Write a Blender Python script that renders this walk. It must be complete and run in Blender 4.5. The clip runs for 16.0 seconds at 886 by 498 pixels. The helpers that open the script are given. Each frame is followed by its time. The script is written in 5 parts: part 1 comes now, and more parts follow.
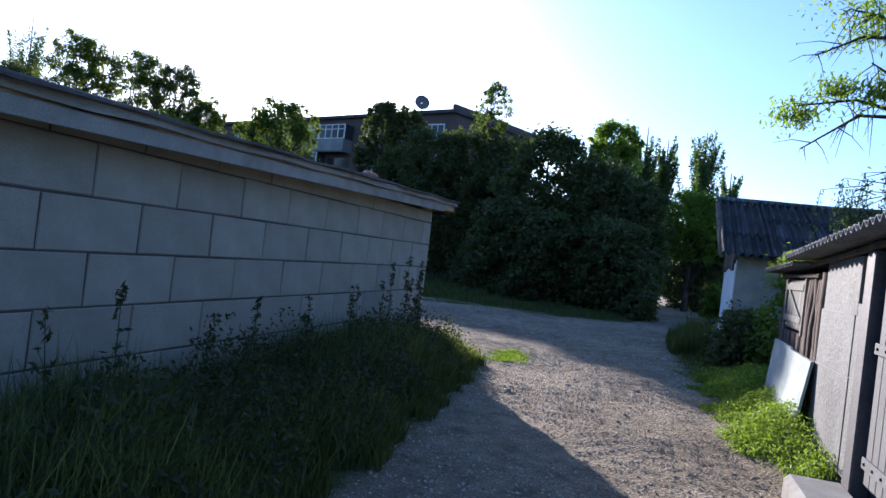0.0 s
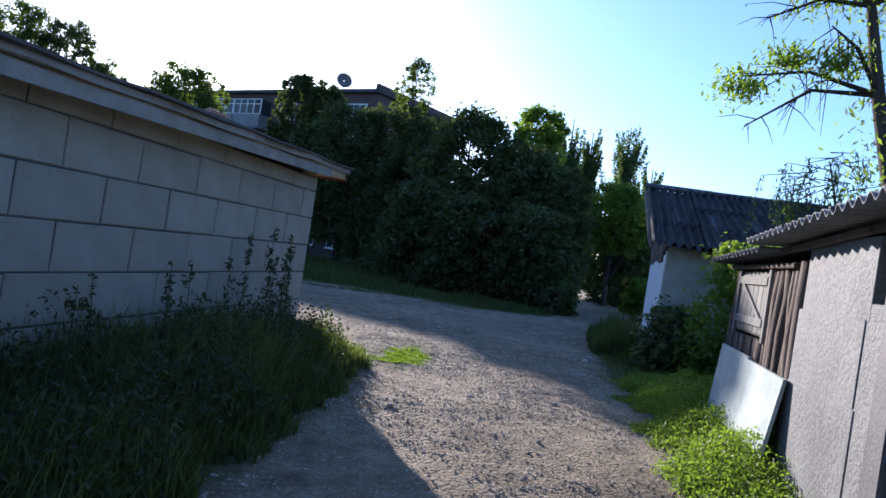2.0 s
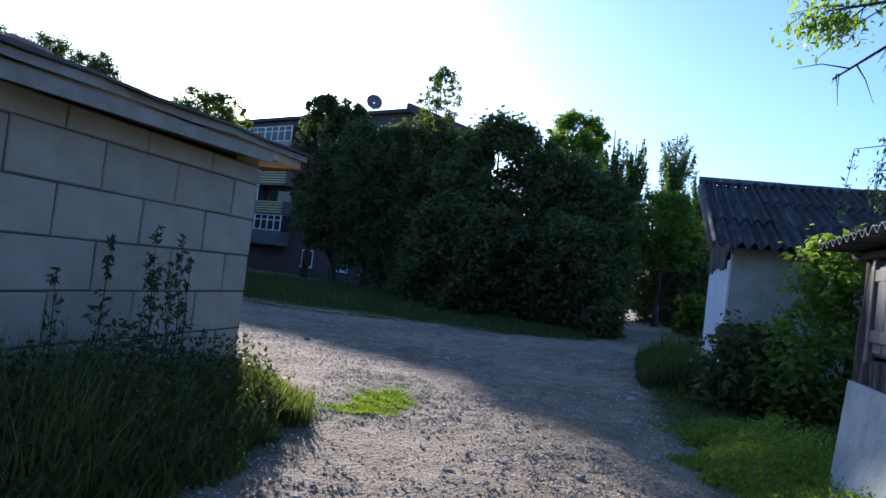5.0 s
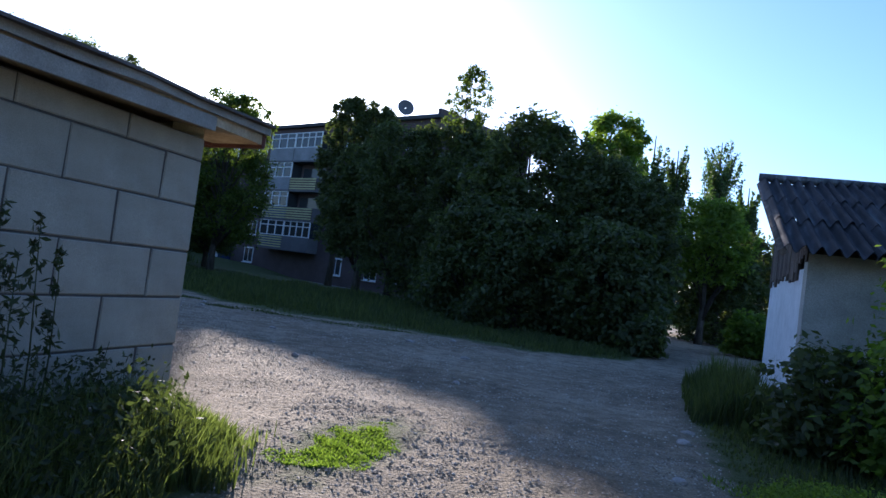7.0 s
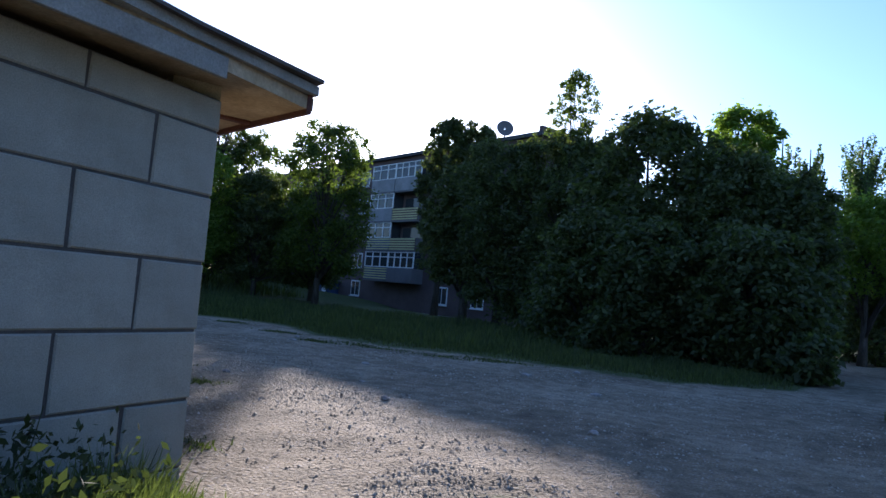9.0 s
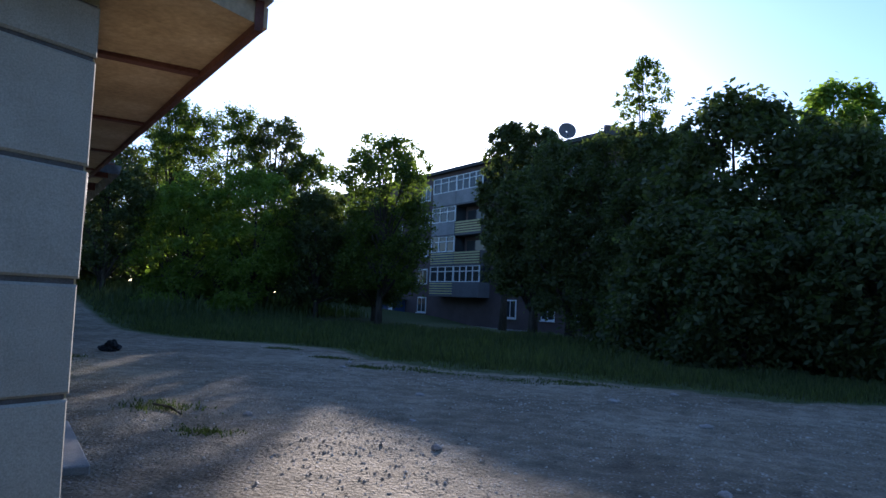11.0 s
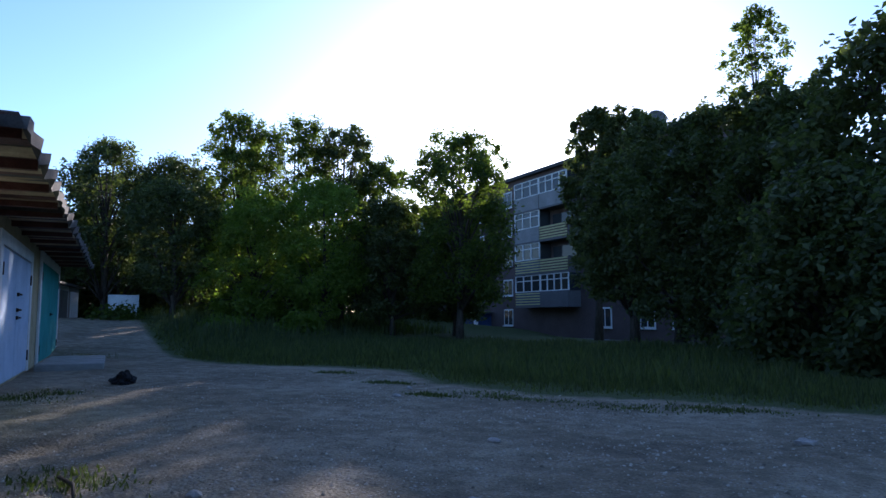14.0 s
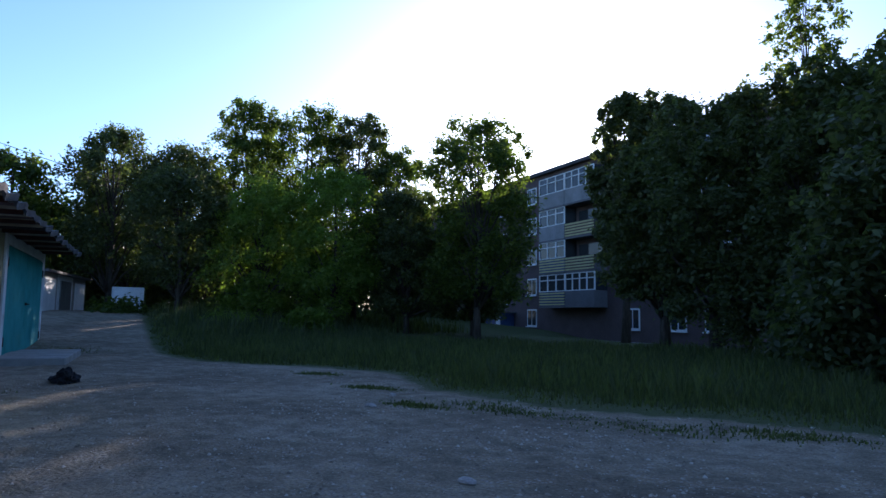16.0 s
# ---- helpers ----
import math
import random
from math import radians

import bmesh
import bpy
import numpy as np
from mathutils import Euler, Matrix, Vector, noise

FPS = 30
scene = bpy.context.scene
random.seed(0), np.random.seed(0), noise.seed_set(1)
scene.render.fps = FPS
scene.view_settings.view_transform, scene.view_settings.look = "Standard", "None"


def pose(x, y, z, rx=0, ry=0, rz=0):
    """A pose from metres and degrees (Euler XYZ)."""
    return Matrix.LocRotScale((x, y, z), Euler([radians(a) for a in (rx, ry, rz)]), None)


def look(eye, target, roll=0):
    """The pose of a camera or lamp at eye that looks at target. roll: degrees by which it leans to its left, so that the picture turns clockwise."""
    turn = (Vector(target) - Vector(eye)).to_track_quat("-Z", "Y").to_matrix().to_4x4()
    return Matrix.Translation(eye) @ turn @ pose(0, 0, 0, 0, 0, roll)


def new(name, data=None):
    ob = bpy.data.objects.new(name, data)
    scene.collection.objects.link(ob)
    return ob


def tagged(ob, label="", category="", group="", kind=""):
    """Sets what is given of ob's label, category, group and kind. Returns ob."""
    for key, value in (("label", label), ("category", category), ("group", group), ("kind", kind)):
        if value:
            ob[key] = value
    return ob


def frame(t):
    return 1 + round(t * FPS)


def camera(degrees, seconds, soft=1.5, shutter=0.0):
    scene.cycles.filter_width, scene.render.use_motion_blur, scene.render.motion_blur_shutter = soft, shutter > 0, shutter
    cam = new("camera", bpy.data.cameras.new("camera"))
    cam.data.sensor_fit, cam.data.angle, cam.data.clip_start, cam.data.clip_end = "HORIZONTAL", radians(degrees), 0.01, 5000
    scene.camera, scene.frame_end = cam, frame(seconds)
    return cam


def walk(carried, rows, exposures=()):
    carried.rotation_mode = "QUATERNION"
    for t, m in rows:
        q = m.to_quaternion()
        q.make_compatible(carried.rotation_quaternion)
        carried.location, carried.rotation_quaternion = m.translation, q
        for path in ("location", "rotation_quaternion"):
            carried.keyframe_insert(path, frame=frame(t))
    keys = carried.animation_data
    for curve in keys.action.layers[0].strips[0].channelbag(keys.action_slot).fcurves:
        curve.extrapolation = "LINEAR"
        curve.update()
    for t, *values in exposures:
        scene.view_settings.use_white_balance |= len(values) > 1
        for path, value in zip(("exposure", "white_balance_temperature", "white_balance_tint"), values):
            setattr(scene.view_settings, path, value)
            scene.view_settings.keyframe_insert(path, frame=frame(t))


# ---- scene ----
cam = camera(66.0, 16.0)
PATH = [
    (0, (0.921, -4.128, 1.718), (0.513, -2.17, 1.724), 6.9),
    (0.5, (0.961, -3.312, 1.689), (0.705, -1.328, 1.691), 6.8),
    (1, (0.945, -2.766, 1.652), (0.837, -0.769, 1.685), 7.1),
    (1.5, (0.974, -2.181, 1.665), (0.835, -0.186, 1.684), 7.2),
    (2, (1.07, -1.906, 1.62), (0.882, 0.085, 1.625), 8.8),
    (2.5, (1.077, -1.351, 1.577), (0.983, 0.647, 1.605), 8.3),
    (3, (1.174, -0.934, 1.571), (0.975, 1.056, 1.588), 8.6),
    (3.5, (1.232, -0.525, 1.57), (0.988, 1.46, 1.554), 9.3),
    (4, (1.34, -0.053, 1.543), (1.075, 1.93, 1.547), 8.5),
    (6.5, (1.634, 2.212, 1.476), (1.231, 4.168, 1.583), 6.1),
    (7, (1.584, 2.708, 1.476), (1.147, 4.658, 1.557), 7.7),
    (7.5, (1.517, 3.157, 1.44), (1.064, 5.102, 1.539), 7.2),
    (8, (1.355, 3.689, 1.397), (0.827, 5.616, 1.497), 6.1),
    (8.5, (1.154, 4.275, 1.376), (0.454, 6.146, 1.471), 6.7),
    (9, (0.965, 4.78, 1.346), (0.227, 6.634, 1.475), 5.2),
    (11.5, (0.185, 7.045, 1.378), (-0.842, 8.753, 1.55), 1.7),
    (12, (-0.041, 7.6, 1.356), (-1.176, 9.236, 1.543), 1.5),
    (12.5, (-0.338, 8.096, 1.305), (-1.42, 9.767, 1.499), 0.8),
    (13, (-0.596, 8.601, 1.288), (-1.72, 10.242, 1.501), 0.8),
    (13.5, (-0.87, 9.106, 1.226), (-1.975, 10.761, 1.424), -0.1),
    (14, (-1.123, 9.656, 1.196), (-2.253, 11.294, 1.393), -0.2),
    (14.5, (-1.33, 10.152, 1.243), (-2.404, 11.827, 1.444), 1.8),
    (15, (-1.583, 10.571, 1.136), (-2.62, 12.271, 1.325), 1.8),
    (15.5, (-1.7, 11.097, 1.118), (-2.826, 12.738, 1.308), 1.8),
    (16, (-1.861, 11.58, 1.103), (-3.055, 13.172, 1.3), 0.7),
]
EXPOSURES = [(0.0, 1.33, 5380, 21), (9.0, 1.33, 5380, 21), (11.5, 1.27, 5350, 20), (16.0, 1.27, 5400, 22)]
walk(cam, [(t, look(eye, target, roll)) for t, eye, target, roll in PATH], EXPOSURES)

# ---- light ----
SUN_AZ, SUN_EL = 26.8, 13.7            # degrees left of +y, and above the ground
world = bpy.data.worlds.new("sky")
scene.world = world
world.use_nodes = True
wn = world.node_tree
sky = wn.nodes.new("ShaderNodeTexSky")
sky.sky_type, sky.sun_disc = 'NISHITA', False
sky.sun_elevation, sky.sun_rotation = radians(SUN_EL), radians(-SUN_AZ)
sky.altitude, sky.air_density, sky.dust_density, sky.ozone_density = 80, 1.0, 0.7, 3.5
wn.links.new(sky.outputs[0], wn.nodes["Background"].inputs[0])
wn.nodes["Background"].inputs[1].default_value = 0.115
sun_way = Vector((-math.sin(radians(SUN_AZ)) * math.cos(radians(SUN_EL)), math.cos(radians(SUN_AZ)) * math.cos(radians(SUN_EL)), math.sin(radians(SUN_EL))))
sun = new("sun", bpy.data.lights.new("sun", 'SUN'))
sun.data.energy, sun.data.angle, sun.data.color = 5.0, radians(0.6), (1.0, 0.85, 0.64)
sun.matrix_basis = look(sun_way * 90, (0, 0, 0))


# ---- materials ----
def material(name, rough=0.8, metal=0.0):
    m = bpy.data.materials.new(name)
    m.use_nodes = True
    b = m.node_tree.nodes["Principled BSDF"]
    b.inputs["Roughness"].default_value, b.inputs["Metallic"].default_value = rough, metal
    b.inputs["Specular IOR Level"].default_value = 0.25
    return m, m.node_tree, b


def node(tree, kind, **values):
    n = tree.nodes.new(kind)
    for k, v in values.items():
        n.inputs[k].default_value = v
    return n


def ramp(tree, fac, stops):
    r = tree.nodes.new("ShaderNodeValToRGB")
    while len(r.color_ramp.elements) < len(stops):
        r.color_ramp.elements.new(0.5)
    for e, (p, c) in zip(r.color_ramp.elements, stops):
        e.position, e.color = p, (*c, 1)
    tree.links.new(fac, r.inputs[0])
    return r.outputs[0]


def mixed(tree, fac, a, b, mode='MIX'):
    m = tree.nodes.new("ShaderNodeMix")
    m.data_type, m.blend_type = 'RGBA', mode
    for sock, v in ((m.inputs[0], fac), (m.inputs[6], a), (m.inputs[7], b)):
        if isinstance(v, (int, float)):
            sock.default_value = v
        elif isinstance(v, tuple):
            sock.default_value = (*v, 1)
        else:
            tree.links.new(v, sock)
    return m.outputs[2]


def worn(name, colours, scale=6.0, fine=60.0, rough=0.85, metal=0.0, bump=0.4, depth=0.01, vary=0.0, stretch=(1, 1, 1), spots=None):
    """A surface with broad stains, fine grain and relief; colours: dark, middle, light."""
    m, t, b = material(name, rough, metal)
    co = t.nodes.new("ShaderNodeTexCoord")
    mp = node(t, "ShaderNodeMapping", Scale=stretch)
    t.links.new(co.outputs["Object"], mp.inputs[0])
    big = node(t, "ShaderNodeTexNoise", Scale=scale, Detail=6.0, Roughness=0.62)
    small = node(t, "ShaderNodeTexNoise", Scale=fine, Detail=4.0, Roughness=0.7)
    for n in (big, small):
        t.links.new(mp.outputs[0], n.inputs["Vector"])
    col = ramp(t, big.outputs[0], [(0.28, colours[0]), (0.5, colours[1]), (0.74, colours[2])])
    grain = ramp(t, small.outputs[0], [(0.25, (0.55, 0.55, 0.55)), (0.75, (1.25, 1.25, 1.25))])
    col = mixed(t, 0.75, col, grain, 'MULTIPLY')
    if spots:
        sp = node(t, "ShaderNodeTexNoise", Scale=spots[1], Detail=8.0, Roughness=0.75)
        t.links.new(co.outputs["Object"], sp.inputs["Vector"])
        col = mixed(t, ramp(t, sp.outputs[0], [(spots[2], (0, 0, 0)), (spots[2] + 0.07, (1, 1, 1))]), col, spots[0])
    if vary:
        info = t.nodes.new("ShaderNodeObjectInfo")
        col = mixed(t, 1.0, col, ramp(t, info.outputs["Random"], [(0, (1 - vary,) * 3), (1, (1 + vary,) * 3)]), 'MULTIPLY')
    t.links.new(col, b.inputs["Base Color"])
    bp = node(t, "ShaderNodeBump", Strength=bump, Distance=depth)
    t.links.new(small.outputs[0], bp.inputs["Height"])
    t.links.new(bp.outputs[0], b.inputs["Normal"])
    return m


def foliage(name, dark, light, glow=0.45, rough=0.58):
    """Thin leaves: light passes through them; each one has its own green."""
    m, t, b = material(name, rough)
    b.inputs["Specular IOR Level"].default_value = 0.3
    geo = t.nodes.new("ShaderNodeNewGeometry")
    col = ramp(t, geo.outputs["Random Per Island"], [(0, dark), (0.55, tuple((a + c) / 2 for a, c in zip(dark, light))), (1, light)])
    t.links.new(col, b.inputs["Base Color"])
    tr = t.nodes.new("ShaderNodeBsdfTranslucent")
    t.links.new(mixed(t, 1.0, col, (1.5, 1.7, 0.7), 'MULTIPLY'), tr.inputs[0])
    mx = t.nodes.new("ShaderNodeMixShader")
    mx.inputs[0].default_value = glow
    t.links.new(b.outputs[0], mx.inputs[1])
    t.links.new(tr.outputs[0], mx.inputs[2])
    t.links.new(mx.outputs[0], t.nodes["Material Output"].inputs[0])
    return m


def ground_material():
    m, t, b = material("gravel_and_turf", 0.95)
    co = t.nodes.new("ShaderNodeTexCoord")
    P = co.outputs["Object"]

    def noise_tex(scale, detail=6.0, rough=0.6):
        n = node(t, "ShaderNodeTexNoise", Scale=scale, Detail=detail, Roughness=rough)
        t.links.new(P, n.inputs["Vector"])
        return n.outputs[0]
    broad, mid, fine = noise_tex(0.45), noise_tex(3.5), noise_tex(38, 5, 0.7)
    vo = node(t, "ShaderNodeTexVoronoi", Scale=26.0, Randomness=1.0)
    t.links.new(P, vo.inputs["Vector"])
    vo2 = node(t, "ShaderNodeTexVoronoi", Scale=70.0, Randomness=1.0)
    t.links.new(P, vo2.inputs["Vector"])
    soil = ramp(t, broad, [(0.3, (0.175, 0.138, 0.09)), (0.5, (0.275, 0.226, 0.153)), (0.72, (0.38, 0.322, 0.232))])
    soil = mixed(t, 0.8, soil, ramp(t, mid, [(0.28, (0.42, 0.41, 0.40)), (0.72, (1.25, 1.23, 1.2))]), 'MULTIPLY')
    soil = mixed(t, 0.85, soil, ramp(t, fine, [(0.25, (0.35, 0.35, 0.35)), (0.75, (1.6, 1.6, 1.6))]), 'MULTIPLY')
    stone = ramp(t, vo.outputs["Color"], [(0.1, (0.22, 0.185, 0.15)), (0.6, (0.36, 0.32, 0.275)), (1.0, (0.5, 0.46, 0.41))])
    chips = ramp(t, vo.outputs["Distance"], [(0.22, (1, 1, 1)), (0.42, (0, 0, 0))])
    where = mixed(t, 1.0, chips, ramp(t, mid, [(0.45, (0, 0, 0)), (0.6, (0.9, 0.9, 0.9))]), 'MULTIPLY')
    soil = mixed(t, where, soil, stone)
    turf = mixed(t, fine, (0.035, 0.045, 0.015), (0.10, 0.12, 0.035))
    at = t.nodes.new("ShaderNodeAttribute")
    at.attribute_name = "turf"
    edge = t.nodes.new("ShaderNodeMath")
    edge.operation = 'MULTIPLY_ADD'
    t.links.new(mid, edge.inputs[0])
    edge.inputs[1].default_value = 0.7
    t.links.new(at.outputs["Fac"], edge.inputs[2])
    mask = ramp(t, edge.outputs[0], [(0.72, (0, 0, 0)), (0.95, (1, 1, 1))])
    t.links.new(mixed(t, mask, soil, turf), b.inputs["Base Color"])
    h = t.nodes.new("ShaderNodeMath")
    h.operation = 'MULTIPLY_ADD'
    t.links.new(vo.outputs["Distance"], h.inputs[0])
    h.inputs[1].default_value = -0.9
    t.links.new(fine, h.inputs[2])
    bp = node(t, "ShaderNodeBump", Strength=0.9, Distance=0.028)
    t.links.new(h.outputs[0], bp.inputs["Height"])
    t.links.new(bp.outputs[0], b.inputs["Normal"])
    return m


def chip_material():
    """Loose chips, each of its own shade."""
    m, t, b = material("limestone_gravel", 0.95)
    geo = t.nodes.new("ShaderNodeNewGeometry")
    t.links.new(ramp(t, geo.outputs["Random Per Island"], [(0, (0.13, 0.105, 0.075)), (0.6, (0.29, 0.25, 0.19)), (1, (0.5, 0.45, 0.365))]), b.inputs["Base Color"])
    return m


def slate_material():
    """Old corrugated slate: crests painted paler for sky sheen and wear, troughs painted darker, streaks down the
    slope.
    """
    m, t, b = material("weathered_barn_slate", 0.8)
    co = t.nodes.new("ShaderNodeTexCoord")
    info = t.nodes.new("ShaderNodeObjectInfo")
    shift = t.nodes.new("ShaderNodeVectorMath")
    t.links.new(co.outputs["Object"], shift.inputs[0])
    t.links.new(info.outputs["Location"], shift.inputs[1])
    mp = node(t, "ShaderNodeMapping", Scale=(5.5, 0.45, 1))
    t.links.new(shift.outputs[0], mp.inputs[0])
    streak = node(t, "ShaderNodeTexNoise", Scale=1.5, Detail=5.0, Roughness=0.6)
    t.links.new(mp.outputs[0], streak.inputs["Vector"])
    grain = node(t, "ShaderNodeTexNoise", Scale=26.0, Detail=5.0, Roughness=0.7)
    t.links.new(shift.outputs[0], grain.inputs["Vector"])
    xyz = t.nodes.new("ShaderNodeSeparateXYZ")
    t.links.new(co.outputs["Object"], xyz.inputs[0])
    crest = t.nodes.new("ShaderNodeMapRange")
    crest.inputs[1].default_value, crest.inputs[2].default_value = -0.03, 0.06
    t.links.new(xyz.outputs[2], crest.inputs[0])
    # wave height sets the colour: sky sheen and wear on crests, dark troughs
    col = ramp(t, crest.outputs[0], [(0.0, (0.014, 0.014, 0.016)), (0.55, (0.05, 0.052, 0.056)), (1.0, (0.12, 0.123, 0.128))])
    col = mixed(t, 1.0, col, ramp(t, streak.outputs[0], [(0.33, (0.45, 0.45, 0.45)), (0.55, (1.0, 1.0, 1.0)), (0.68, (2.6, 2.6, 2.5))]), 'MULTIPLY')
    col = mixed(t, 0.7, col, ramp(t, grain.outputs[0], [(0.3, (0.45, 0.45, 0.45)), (0.7, (1.5, 1.5, 1.5))]), 'MULTIPLY')
    col = mixed(t, 1.0, col, ramp(t, info.outputs["Random"], [(0, (0.7, 0.7, 0.7)), (0.85, (1.1, 1.1, 1.1)), (1, (1.7, 1.7, 1.7))]), 'MULTIPLY')
    t.links.new(col, b.inputs["Base Color"])
    bp = node(t, "ShaderNodeBump", Strength=0.5, Distance=0.006)
    t.links.new(grain.outputs[0], bp.inputs["Height"])
    t.links.new(bp.outputs[0], b.inputs["Normal"])
    return m


GROUND = ground_material()
GRAVEL = chip_material()
BARN_SLATE = slate_material()
BLOCK = worn("sand_lime_block", [(0.28, 0.262, 0.215), (0.335, 0.318, 0.265), (0.385, 0.368, 0.312)], 3, 140, 0.95, bump=0.35, depth=0.004, vary=0.07, spots=((0.24, 0.22, 0.20), 1.3, 0.64))
MORTAR = worn("old_mortar", [(0.07, 0.065, 0.06), (0.10, 0.092, 0.085), (0.13, 0.12, 0.11)], 8, 120, 0.95)
PLASTER = worn("ochre_plaster", [(0.36, 0.30, 0.17), (0.48, 0.41, 0.25), (0.56, 0.48, 0.31)], 2.0, 90, 0.9, spots=((0.25, 0.21, 0.16), 1.6, 0.66))
# spots are flaking plus mottled leaf shadow put into the colour
WHITEWASH = worn("flaking_leaf_shaded_whitewash", [(0.62, 0.63, 0.62), (0.74, 0.75, 0.74), (0.82, 0.83, 0.82)], 3, 70, 0.9, spots=((0.38, 0.35, 0.31), 2.6, 0.61))
DINGY = worn("dingy_limewash", [(0.33, 0.32, 0.27), (0.43, 0.415, 0.355), (0.52, 0.50, 0.44)], 2.2, 60, 0.9, spots=((0.28, 0.26, 0.21), 1.8, 0.6))
PANEL = worn("pale_painted_panel", [(0.30, 0.36, 0.34), (0.40, 0.455, 0.44), (0.48, 0.53, 0.51)], 4, 60, 0.85, spots=((0.36, 0.33, 0.28), 5.0, 0.66))
TIN = worn("grey_painted_sheet", [(0.10, 0.105, 0.103), (0.145, 0.152, 0.148), (0.19, 0.198, 0.193)], 1.9, 26, 0.7, bump=0.9, depth=0.014, spots=((0.27, 0.272, 0.27), 11, 0.635))
TIN_DARK = worn("dark_weathered_sheet", [(0.055, 0.055, 0.06), (0.085, 0.085, 0.09), (0.12, 0.12, 0.125)], 2.5, 45, 0.6)
GATE_GREY = worn("grey_board_gate", [(0.10, 0.106, 0.108), (0.135, 0.142, 0.145), (0.17, 0.178, 0.18)], 2, 50, 0.7, stretch=(3, 3, 0.4))
LOG = worn("weathered_slab_wood", [(0.055, 0.042, 0.034), (0.13, 0.10, 0.08), (0.23, 0.19, 0.155)], 2.2, 30, 0.9, bump=0.8, depth=0.012, vary=0.25, stretch=(4, 4, 0.5))
BOARD = worn("grey_board", [(0.13, 0.125, 0.11), (0.20, 0.195, 0.175), (0.28, 0.275, 0.25)], 2.5, 40, 0.85, vary=0.12, stretch=(4, 4, 0.5))
PLANK = worn("old_soffit_plank", [(0.25, 0.18, 0.11), (0.42, 0.32, 0.20), (0.56, 0.45, 0.31)], 1.6, 30, 0.85, vary=0.2, stretch=(1, 1, 1))
RED_TRIM = worn("oxide_red_trim", [(0.07, 0.03, 0.025), (0.11, 0.045, 0.035), (0.16, 0.07, 0.055)], 4, 60, 0.7)
FELT = worn("roof_felt_edge", [(0.07, 0.065, 0.06), (0.11, 0.10, 0.095), (0.16, 0.15, 0.14)], 3, 60, 0.95)
CONCRETE = worn("concrete", [(0.24, 0.23, 0.21), (0.32, 0.31, 0.285), (0.39, 0.38, 0.35)], 3, 80, 0.95, bump=0.5, depth=0.008)
SLATE = worn("asbestos_slate", [(0.018, 0.02, 0.024), (0.055, 0.06, 0.068), (0.17, 0.175, 0.18)], 1.6, 40, 0.85, vary=0.3, stretch=(7, 0.4, 1), spots=((0.24, 0.24, 0.235), 3.5, 0.66))
SLATE_PALE = worn("pale_slate", [(0.13, 0.13, 0.128), (0.20, 0.20, 0.197), (0.28, 0.28, 0.275)], 2, 50, 0.9)
IRON = worn("rusty_iron", [(0.03, 0.022, 0.018), (0.05, 0.036, 0.03), (0.09, 0.06, 0.045)], 12, 80, 0.7, metal=0.4)
GREEN = worn("green_gate_paint", [(0.045, 0.12, 0.065), (0.07, 0.17, 0.095), (0.10, 0.21, 0.12)], 1.5, 40, 0.85, spots=((0.10, 0.11, 0.075), 3, 0.67))
BLUE = worn("pale_blue_gate_paint", [(0.36, 0.47, 0.62), (0.46, 0.57, 0.72), (0.55, 0.65, 0.78)], 1.5, 40, 0.85, spots=((0.30, 0.36, 0.44), 3, 0.66))
TEAL = worn("teal_gate_paint", [(0.03, 0.24, 0.23), (0.05, 0.32, 0.30), (0.08, 0.38, 0.36)], 1.5, 40, 0.85, spots=((0.05, 0.16, 0.15), 3, 0.68))
TAUPE = worn("taupe_gate_paint", [(0.11, 0.088, 0.078), (0.15, 0.122, 0.108), (0.19, 0.158, 0.142)], 1.5, 40, 0.85, spots=((0.15, 0.12, 0.10), 3, 0.68))
BARK = worn("bark", [(0.035, 0.028, 0.022), (0.07, 0.058, 0.046), (0.12, 0.10, 0.085)], 5, 40, 0.95, bump=0.9, depth=0.02, stretch=(2, 2, 0.4))
FACADE = worn("dull_facade_brick", [(0.085, 0.06, 0.058), (0.11, 0.08, 0.075), (0.14, 0.105, 0.098)], 0.4, 12, 0.9)
FACADE_GREY = worn("grey_facade_panel", [(0.11, 0.105, 0.108), (0.14, 0.135, 0.138), (0.18, 0.175, 0.178)], 0.4, 12, 0.9)
PALE = worn("weathered_pale_panel", [(0.19, 0.19, 0.19), (0.25, 0.25, 0.25), (0.31, 0.31, 0.31)], 1, 30, 0.8)
WHITE = worn("white_paint", [(0.62, 0.62, 0.6), (0.72, 0.72, 0.70), (0.8, 0.8, 0.78)], 2, 40, 0.6)
YELLOW = worn("faded_yellow_slat", [(0.42, 0.38, 0.18), (0.52, 0.47, 0.24), (0.6, 0.55, 0.3)], 2, 40, 0.7)
BLUE_DOOR = worn("blue_porch", [(0.03, 0.05, 0.12), (0.04, 0.07, 0.16), (0.06, 0.09, 0.2)], 2, 40, 0.6)
BRICK_RED = worn("pale_red_brick", [(0.30, 0.14, 0.10), (0.42, 0.22, 0.16), (0.5, 0.30, 0.23)], 8, 60, 0.95)
DIRTY = worn("dark_rag", [(0.012, 0.012, 0.014), (0.022, 0.022, 0.025), (0.04, 0.04, 0.042)], 8, 60, 0.95)
STONE = worn("limestone_chip", [(0.27, 0.235, 0.20), (0.38, 0.34, 0.30), (0.5, 0.46, 0.42)], 9, 60, 0.95)
GLASS, _t, _b = material("window_glass", 0.08)
_b.inputs["Base Color"].default_value = (0.03, 0.035, 0.04, 1)
_b.inputs["Specular IOR Level"].default_value = 0.4
